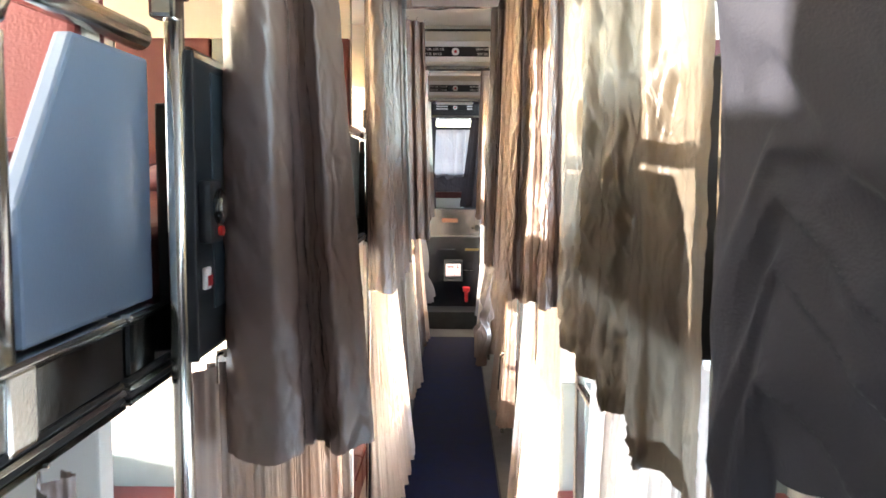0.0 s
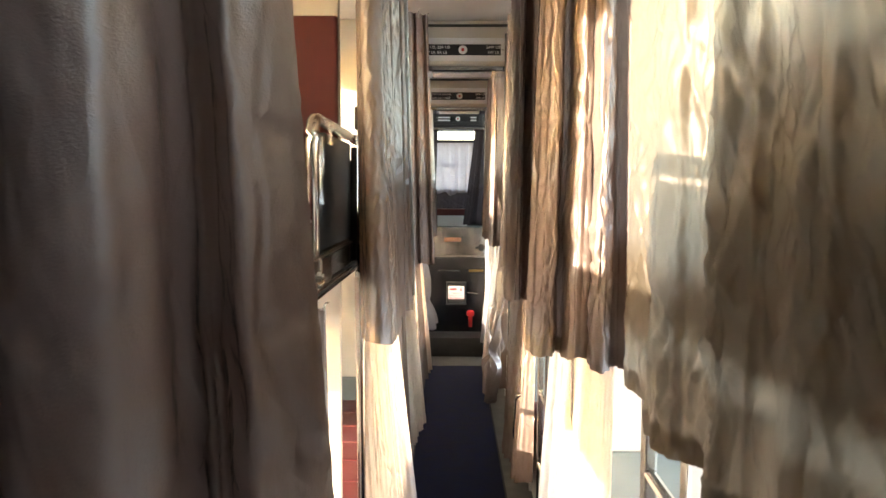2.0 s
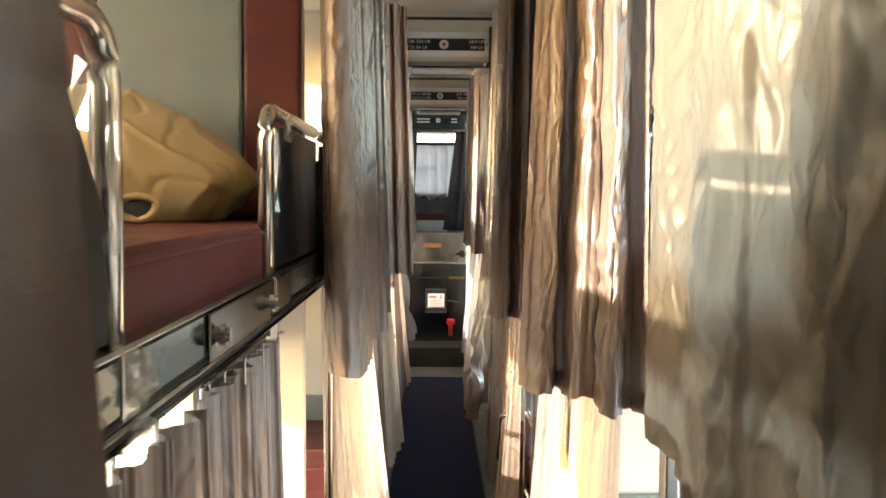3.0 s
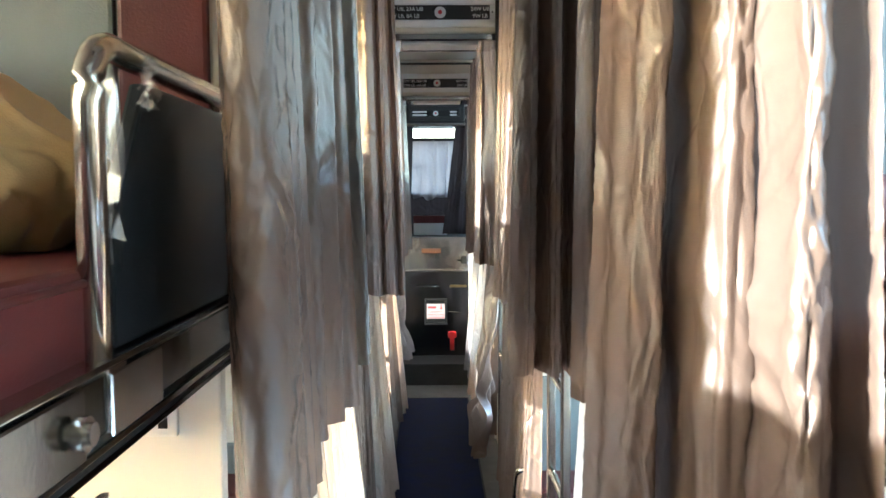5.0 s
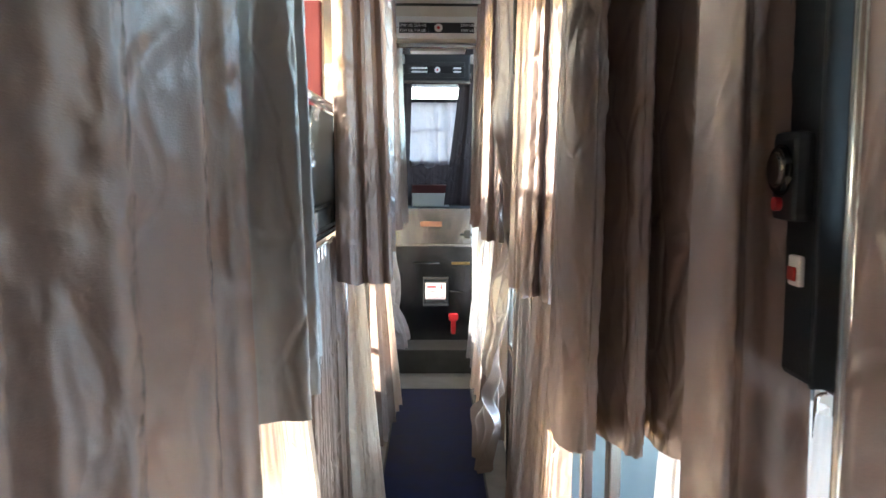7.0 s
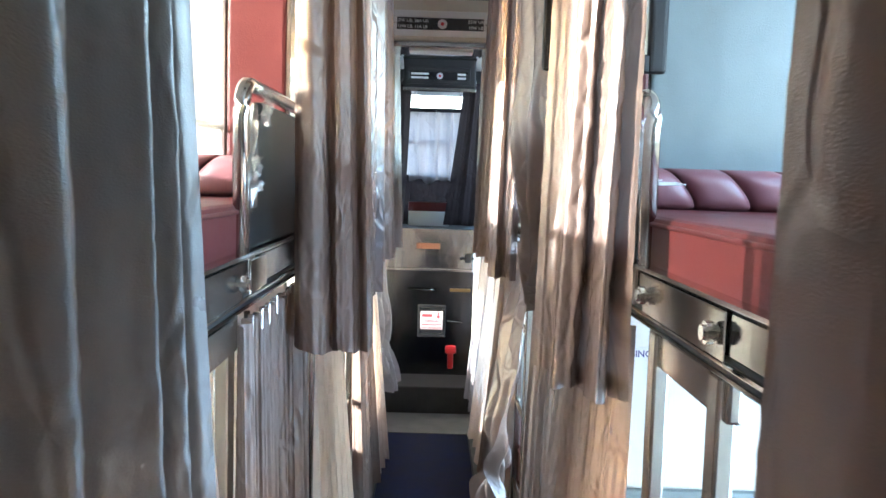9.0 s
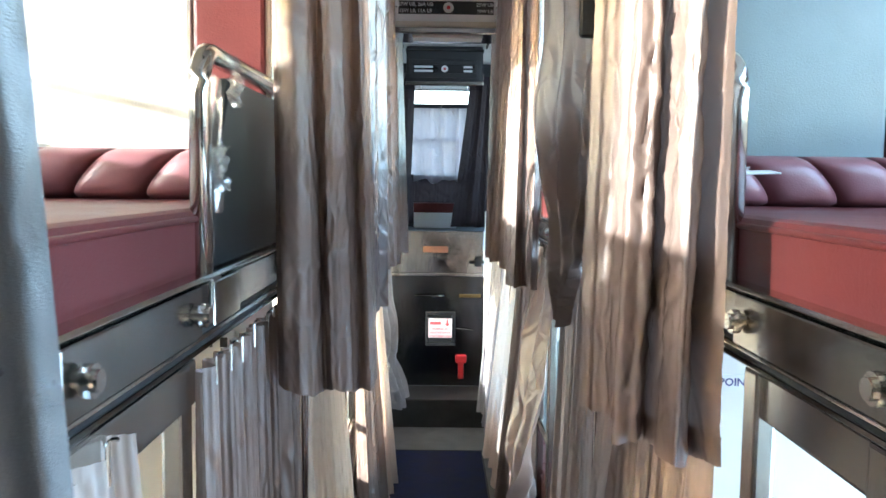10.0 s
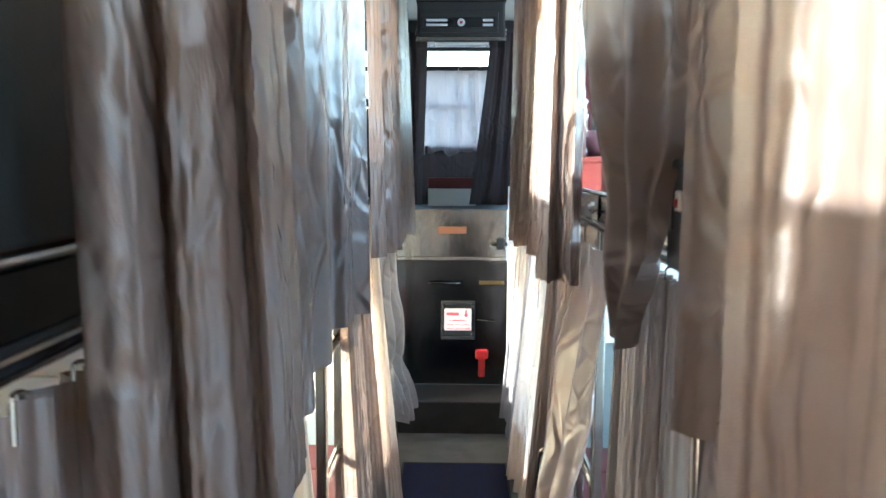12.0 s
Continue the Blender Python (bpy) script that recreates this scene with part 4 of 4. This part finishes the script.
# ---- the rear ----
def rear_wall():
    th = thing("rear_steel_door", "brushed steel rear hatch with a small emergency glass and a latch", "hatch", "", (-0.03, REAR, 0.15), "structure")
    y = REAR
    bm = bmesh.new()
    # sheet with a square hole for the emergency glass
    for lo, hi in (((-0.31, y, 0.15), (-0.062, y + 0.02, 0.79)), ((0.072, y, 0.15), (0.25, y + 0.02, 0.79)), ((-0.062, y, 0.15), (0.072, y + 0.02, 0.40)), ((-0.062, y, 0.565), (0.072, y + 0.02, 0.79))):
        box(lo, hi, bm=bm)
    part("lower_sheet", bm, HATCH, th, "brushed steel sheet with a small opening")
    fr = bmesh.new()
    for lo, hi in (((-0.082, y - 0.008, 0.382), (0.092, y + 0.004, 0.402)), ((-0.082, y - 0.008, 0.563), (0.092, y + 0.004, 0.583)), ((-0.082, y - 0.008, 0.402), (-0.060, y + 0.004, 0.563)), ((0.070, y - 0.008, 0.402), (0.092, y + 0.004, 0.563))):
        box(lo, hi, 0.006, 2, bm=fr)
    part("glass_seal", fr, SEAL, th, "black rubber seal")
    part("glass", box((-0.062, y + 0.006, 0.400), (0.072, y + 0.010, 0.565)), GLASS, th, "clear emergency glass")
    part("upper_sheet", box((-0.31, y, 0.80), (0.25, y + 0.02, 1.045), 0.003), BRUSHED, th, "brushed steel top sheet")
    part("fold", box((-0.31, y - 0.012, 0.785), (0.25, y + 0.012, 0.806), 0.005), STEEL, th)
    part("grip_slot", box((-0.10, y - 0.003, 0.922), (0.045, y + 0.004, 0.958), 0.012), BROWN_BOARD, th, "brown slot for the fingers")
    part("pull_handle", tube(bend((-0.14, y - 0.002, 0.675), (-0.14, y - 0.025, 0.675), (0.0, y - 0.025, 0.675), 0.01) + [(0.02, y - 0.002, 0.675)], 0.006, 8), DARK_STEEL, th, smooth=True)
    part("latch", box((0.11, y - 0.014, 0.665), (0.235, y, 0.685), 0.004), BRASS, th, "brass sliding latch")
    part("hinge", box((0.195, y - 0.03, 0.845), (0.235, y, 0.90), 0.006), BLACK, th, "black hinge")
    part("hinge_arm", box((0.165, y - 0.022, 0.862), (0.25, y - 0.006, 0.878), 0.004), BLACK, th)
    part("stay", tube([(0.10, y - 0.006, 0.485), (0.19, y - 0.012, 0.478)], 0.004, 8), STEEL, th)
    lev = part("lever", box((0.108, y - 0.02, 0.19), (0.142, y, 0.31), 0.008), RED, th, "red emergency lever")
    part("lever_head", box((0.092, y - 0.028, 0.285), (0.158, y - 0.004, 0.335), 0.012), RED, th, "red lever head")
    notice = thing("emergency_notice", "white notice on the emergency glass with red bars and lettering", "notice", "", (0.005, y - 0.012, 0.42))
    part("sheet", box((-0.064, y - 0.014, 0.431), (0.072, y - 0.010, 0.543), 0.004), PAPER, notice)
    part("arrow_bar", box((-0.055, y - 0.0155, 0.508), (0.008, y - 0.014, 0.524)), RED_INK, notice)
    part("arrow_shaft", box((0.040, y - 0.0155, 0.514), (0.048, y - 0.014, 0.538)), RED_INK, notice)
    part("arrow_head", extrude([(0.030, y - 0.0155, 0.514), (0.058, y - 0.0155, 0.514), (0.044, y - 0.0155, 0.498)], (0, 0.0015, 0)), RED_INK, notice)
    for z, t in ((0.482, "IN EMERGENCY"), (0.461, "BREAK THE GLASS &"), (0.440, "OPEN THE RED LEVER")):
        words(t, 0.0128, (0.004, y - 0.0142, z), FACE_BACK, RED_INK, "lettering", notice)
    # the wall on both sides and the shelf behind the hatch
    for a, b, n in ((WL, -0.312, "wall_rear_left"), (0.252, WR, "wall_rear_right")):
        w = part(n, box((a, y, 0.15), (b, y + 0.03, 1.16)), WHITE_BOARD)
        tagged(w, "white board beside the rear hatch", "wall", kind="structure")
    sh = part("rear_shelf", box((WL, y + 0.031, 1.0), (WR, BACK, 1.03)), DARK_VINYL)
    tagged(sh, "dark shelf over the engine behind the hatch", "shelf", kind="structure")


SEAL = material("dull_rubber_seal", (0.010, 0.010, 0.011), 0.85, 0, 0.2, 20, 0.1, spec=0.1)
# darker copy of the brushed steel, its dim sheen put into the colour
HATCH = material("shaded_steel_sheet", (0.12, 0.122, 0.128), 0.17, 1.0, 0.25, 3, 1.0, 5, rough_spread=0.08)
BROWN_BOARD = material("brown_board", (0.22, 0.10, 0.06), 0.6, 0, 0.1, 10, 0.1)
rear_wall()


def rear_window():
    y = BACK
    z0, z1 = 1.12, 1.92
    a, b = -0.75, 0.7
    bm = bmesh.new()
    for lo, hi in (((WL - 0.05, y, -0.06), (WR + 0.05, y + 0.05, z0)), ((WL - 0.05, y, z1), (WR + 0.05, y + 0.05, HIGH)), ((WL - 0.05, y, z0), (a, y + 0.05, z1)), ((b, y, z0), (WR + 0.05, y + 0.05, z1))):
        box(lo, hi, bm=bm)
    w = part("wall_back", bm, DARK_VINYL)
    tagged(w, "dark rear wall of the coach round its window", "wall", kind="structure")
    win = thing("window", "wide rear window with dark bars across it", "window", "", (0, y, z0), "structure")
    part("pane", box((a, y + 0.02, z0), (b, y + 0.026, z1)), GLASS, win, "clear glass").visible_shadow = False
    part("bar", box((a, y - 0.012, 1.80), (b, y + 0.012, 1.83), 0.004), BLACK, win)
    part("bar", tube([(a, y - 0.02, 1.60), (b, y - 0.02, 1.60)], 0.008), DARK_STEEL, win)
    curtain("sheer_curtain", [(-0.30, y - 0.05), (0.0, y - 0.05), (0.30, y - 0.05)], [(-0.30, y - 0.05), (0.0, y - 0.06), (0.30, y - 0.05)], 1.33, 1.80, SHEER, 7, 0.020, 91,
            "thin white curtain over the rear window", "", crush=0.8, swing=0.03)
    curtain("side_drape", [(-0.34, REAR + 0.25), (-0.16, REAR + 0.27)], [(-0.34, REAR + 0.25), (-0.19, REAR + 0.27)], 1.06, 1.95, DRAPE, 3, 0.012, 92, "dark drape beside the rear window", "rear drapes")
    curtain("side_drape", [(0.17, REAR + 0.27), (0.36, REAR + 0.25)], [(0.06, REAR + 0.27), (0.36, REAR + 0.25)], 1.06, 1.95, DRAPE, 4, 0.012, 93, "dark drape drawn aside at the rear window", "rear drapes")
    curtain("window_cloth", [(-0.28, y - 0.03), (0.28, y - 0.03)], [(-0.28, y - 0.03), (0.28, y - 0.035)], 1.05, 1.37, DRAPE, 5, 0.006, 95, "dark cloth across the lower rear window", "", crush=0.8)
    bx = thing("first_aid_box", "red and white box standing on the rear shelf", "box", "", (-0.05, BACK - 0.14, 1.03))
    part("carton", box((-0.17, BACK - 0.22, 1.032), (0.10, BACK - 0.08, 1.13), 0.004), WHITE, bx)
    part("lid", box((-0.172, BACK - 0.222, 1.13), (0.102, BACK - 0.078, 1.19), 0.004), MAROON, bx, "red lid")


rear_window()

# ---- loose things ----
def yellow_bag():
    th = thing("cloth_bundle", "crumpled mustard cloth bundle lying on an upper mattress", "bundle", "", (-0.62, 2.2, BED))
    bm = bmesh.new()
    bmesh.ops.create_icosphere(bm, subdivisions=6, radius=1.0)
    for v in bm.verts:
        c = v.co.copy()
        # a few long soft folds that run down from the peak, and a sharp one
        c1 = 1 - min(1, abs(noise.noise(Vector((c.x * 1.6 + c.z * 0.8, c.y * 1.2, c.z * 0.9 - c.x * 0.5)) + Vector((3, 1, 0)))) * 5)
        c2 = 1 - min(1, abs(noise.noise(Vector((c.x * 2.0 - c.z * 1.2, c.y * 1.5, c.z * 1.6 + c.x)) + Vector((1, 7, 2)))) * 6)
        r = 1 + 0.13 * noise.noise(c * 1.0 + Vector((5, 2, 1))) + 0.05 * c1 * c1 - 0.045 * c2 * c2
        z = c.z * 0.150 * r * (1.0 - 0.32 * c.x)
        flat = -0.078
        spread = 1.0
        if z < flat:
            spread, z = 1.0 + 0.25 * min(1, (flat - z) / 0.08), flat
        v.co = Vector((-0.520 + c.x * 0.178 * r * spread - 0.05 * max(0, z) / 0.15, 2.24 + c.y * 0.13 * r * spread, BED + 0.079 + z))
    part("cloth", bm, YELLOW, th, smooth=True)
    roll = bmesh.new()
    for k, (rad, yy) in enumerate(((0.020, 0.0), (0.016, 0.004))):
        pts = [(-0.50 + rad * 1.6 * math.cos(t), 2.085 + yy + 0.006 * math.sin(3 * t), BED + 0.024 + rad * math.sin(t)) for t in [2 * math.pi * i / 24 for i in range(25)]]
        tube(pts, 0.0045 - 0.0015 * k, 8, roll, caps=False)
    part("rolled_edge", roll, YELLOW, th, "rolled open edge", smooth=True)
    # black disc put in for the shade inside the rolled edge
    hole = bmesh.new()
    bmesh.ops.create_circle(hole, cap_ends=True, segments=20, radius=0.019, matrix=Matrix.Translation((-0.50, 2.092, BED + 0.024)) @ Matrix.Rotation(math.pi / 2, 4, "X") @ Matrix.Diagonal((1.5, 1, 1, 1)))
    part("inside", hole, BLACK, th, "black disc for the shade inside the fold")


yellow_bag()


def charging_label(y, x):
    th = thing("charging_label", "small white label lettered in navy on the berth partition", "label", "charging labels", (x, y - 0.016, 1.0))
    part("sticker", box((x - 0.085, y - 0.0175, 0.998), (x + 0.085, y - 0.0145, 1.024)), WHITE, th)
    words("CHARGING POINT", 0.0185, (x, y - 0.0178, 1.011), FACE_BACK, NAVY_INK, "lettering", th)


for y in BAYS[2:-1]:
    charging_label(y, 0.42)


def dark_cover():
    """A dark padded cloth bag hung over a guard and bulging into the aisle."""
    th = thing("guard_cover", "dark grey cloth bag hung over a berth guard", "bag", "", (0.27, 0.55, 1.5))
    cols, rows = 130, 110
    u, v = np.meshgrid(np.linspace(0, 1, cols + 1), np.linspace(0, 1, rows + 1))
    y = 0.10 + 0.52 * u
    bulge = 0.108 * np.exp(-((y - 0.46) / 0.14) ** 2)
    low = np.where(y < 0.43, 0.26, 0.26 + 0.37 * np.minimum(1, (y - 0.43) / 0.04))
    over = np.minimum(v / 0.25, 1) * math.pi / 2
    down = np.maximum(0, (v - 0.25) / 0.75)
    x = np.where(v < 0.25, 0.36 - (0.09 + bulge) * np.sin(over), 0.27 - bulge * (1 - 0.30 * down) - 0.012 * np.sin(down * 2.6))
    z = np.where(v < 0.25, 1.45 + 0.055 * np.cos(over), 1.45 - low * down)
    k = 0.020 * grain(u * 3 + v, v * 2, 8.1) + 0.016 * (np.abs(grain(u * 5 - v * 3, v * 4, 2.1)) - 0.2) - 0.012 * ridge(grain(u * 7 + v * 5, v * 3, 5.2), 0.25)
    # slack folds that fan out below the guard
    fold = 0.013 * np.sin(u * 30 + 4 * v + 3 * grain(u * 2, v * 2, 1.5)) * np.minimum(1, v * 1.6) + 0.010 * (np.abs(grain(u * 11 + v * 2, v * 1.2, 3.3)) - 0.2)
    pts = np.dstack([x + (k + fold) * (1 - 0.65 * u), y, z + 0.3 * k])
    sheet(pts, "cloth", COVER, th)
    # welt along two seams
    for i in (int(cols * 0.80), int(cols * 0.93)):
        line = [tuple(pts[j, i] + np.array((-0.002, 0, 0))) for j in range(6, rows - 3, 3)]
        part("welt", tube(line, 0.0035, 8), BLACK, th, "black welt along a seam", smooth=True)


dark_cover()

def framed_pane():
    """A small black framed pane at the edge of the partition, half behind the curtain."""
    y, a, b, z0, z1 = 4.13, 0.19, 0.42, 1.55, 2.02
    th = thing("framed_mirror", "small mirror in a thick black rounded frame beside a curtain", "mirror", "", (a, y, z0))
    fr = bmesh.new()
    for lo, hi in (((a, y - 0.02, z0), (a + 0.035, y, z1)), ((b - 0.035, y - 0.02, z0), (b, y, z1)), ((a + 0.03, y - 0.019, z0), (b - 0.03, y - 0.001, z0 + 0.035)), ((a + 0.03, y - 0.019, z1 - 0.035), (b - 0.03, y - 0.001, z1))):
        box(lo, hi, 0.012, 3, bm=fr)
    part("frame", fr, BLACK, th)
    part("glass", box((a + 0.03, y - 0.010, z0 + 0.03), (b - 0.03, y - 0.004, z1 - 0.03)), STEEL, th, "mirror glass")


framed_pane()


def unseen_blind(y0, y1, z0=1.40, z1=2.04, mat=None):
    """An unseen cloth added over part of a left window to shape the sun."""
    curtain("unseen_blind", [(WL + 0.02, y0), (WL + 0.02, y1)], [(WL + 0.022, y0), (WL + 0.022, y1)], z0, z1, mat or BLIND, 9, 0.010, int(y0 * 10) + 70, "unseen cloth added over a side window to shape the sunlight", "window curtains", crush=0.4)


# cloths of the unseen blinds: open ones thin the sun, dense ones stop it
BEIGE_SHEER = cloth("beige_sheer", (0.62, 0.56, 0.46), 0.75, 0.6, 0.2)
open_weave(BEIGE_SHEER, 0.60, (1.0, 0.96, 0.88))
BEIGE_NET = cloth("beige_net", (0.62, 0.56, 0.46), 0.75, 0.6, 0.2)
open_weave(BEIGE_NET, 0.30, (1.0, 0.96, 0.88))
BEIGE_CLOTH = cloth("beige_window_cloth", (0.60, 0.53, 0.43), 0.65, 0.6, 0.2)
BLIND = cloth("grey_blind_cloth", (0.26, 0.26, 0.24), 0.05, 0.6, 0.3)
# added out of view wherever the sunlight inside has to be cut or thinned
unseen_blind(-0.95, -0.16)
unseen_blind(-0.17, -0.06, 1.40, 1.70)
unseen_blind(-0.07, 0.12)
unseen_blind(1.41, 2.40, mat=BEIGE_CLOTH)
unseen_blind(0.76, 1.22, mat=BEIGE_SHEER)
unseen_blind(2.60, 3.08, mat=BEIGE_NET)
unseen_blind(3.08, 3.30, 1.40, 1.59)
unseen_blind(3.30, 3.52)
unseen_blind(6.02, 7.50)
unseen_blind(-0.93, 0.58, 0.54, 1.14)
unseen_blind(0.82, 1.00, 0.54, 1.14)
unseen_blind(3.42, 4.06, 0.54, 1.14)
unseen_blind(4.26, 4.86, 0.54, 1.14)


# ---- small things ----
def socket_plate(x, y, z):
    th = thing("socket_plate", "small white charging socket on the white partition", "socket", "", (x, y, z))
    part("plate", box((x - 0.030, y - 0.026, z - 0.020), (x + 0.030, y - 0.0145, z + 0.020), 0.004), WHITE, th)
    for d in (-0.012, 0.012):
        part("outlet", box((x + d - 0.006, y - 0.0275, z - 0.008), (x + d + 0.006, y - 0.026, z + 0.008), 0.001), INK, th)


socket_plate(-0.373, 2.45, 1.07)
socket_plate(-0.373, 4.20, 1.07)


def small_ceiling_lamp(y):
    th = thing("ceiling_lamp", "small round white lamp on the ceiling", "lamp", "ceiling lamps", (0.05, y, HIGH))
    part("base", disc((0.05, y, HIGH - 0.006), "z", 0.036, 0.012, 24, 0.003), WHITE, th)
    part("dome", disc((0.05, y, HIGH - 0.018), "z", 0.026, 0.014, 24, 0.006), WHITE, th, smooth=True)


for y in (1.75, 3.5, 5.25):
    small_ceiling_lamp(y)


def grab_handle(x, y0, y1, z0, z1, side):
    th = thing("grab_handle", "bent chrome grab handle beside a lower berth", "handle", "grab handles", (x, y0, z0))
    s = 1 if side < 0 else -1
    pts = bend((x, y0, z1), (x + s * 0.05, y0 + 0.01, z1), (x + s * 0.05, (y0 + y1) / 2, (z0 + z1) / 2), 0.03, 6)[:-1] + bend((x + s * 0.05, (y0 + y1) / 2, (z0 + z1) / 2), (x + s * 0.05, y1, z0), (x, y1, z0), 0.03, 6)
    part("bar", tube(pts, 0.009, 10), STEEL, th, smooth=True)
    for y, z in ((y0, z1), (y1, z0)):
        part("foot", disc((x + s * 0.003, y, z), "x", 0.018, 0.006, 16, 0.002), STEEL, th)


grab_handle(0.285, 3.86, 3.98, 0.30, 0.52, 1)
grab_handle(0.285, 5.60, 5.72, 0.30, 0.52, 1)


def loose_film(x, y, z, size, seed):
    """A crumpled tail of clear wrapping left hanging on the steel."""
    th = thing("plastic_film", "crumpled tail of clear wrapping film on a steel tube", "plastic film", "wrapping film", (x, y, z))
    rnd = random.Random(seed)
    bm = bmesh.new()
    n = 11
    grid = []
    for j in range(n):
        row = []
        for i in range(n):
            u, v = i / (n - 1) - 0.5, j / (n - 1)
            k = Vector((u * 6 + seed, v * 6, seed * 1.3))
            row.append(bm.verts.new((x + 0.5 * size * noise.noise(k), y + size * u * (0.35 + v) + 0.3 * size * noise.noise(k + Vector((4, 0, 0))), z - size * 1.5 * v + 0.25 * size * noise.noise(k + Vector((0, 7, 0))))))
        grid.append(row)
    for j in range(n - 1):
        for i in range(n - 1):
            if rnd.random() < 0.93:
                bm.faces.new((grid[j][i], grid[j][i + 1], grid[j + 1][i + 1], grid[j + 1][i]))
    part("sheet", bm, WRAP, th)


loose_film(-0.262, 1.425, 1.22, 0.05, 3)
loose_film(-0.265, 3.80, 1.37, 0.035, 5)
loose_film(-0.262, 3.86, 1.475, 0.035, 8)
loose_film(-0.262, 2.11, 1.475, 0.03, 9)
loose_film(0.285, 3.80, 1.35, 0.025, 12)


def rail_hook(y):
    th = thing("rail_hook", "small black hook under the steel berth edge", "hook", "rail hooks", (0.30, y, 1.134))
    part("bar", tube(bend((0.305, y, 1.136), (0.305, y, 1.100), (0.285, y, 1.092), 0.01, 5), 0.003, 8), BLACK, th, smooth=True)


rail_hook(3.24)
rail_hook(5.0)


def berth_tie(x, y, z, seed):
    """White cord left tied to the guard."""
    th = thing("cord", "short frayed white cord tied to a berth guard", "cord", "cords", (x, y, z))
    rnd = random.Random(seed)
    for _ in range(3):
        a = Vector((x, y, z))
        pts = [a + Vector((0.012 * k * (1 if rnd.random() < 0.8 else -0.4), 0.004 * rnd.random(), -0.004 * k * rnd.random() + 0.003 * math.sin(k))) for k in range(5)]
        part("strand", tube(pts, 0.0012, 6), WHITE, th)


berth_tie(0.325, 3.80, 1.352, 4)
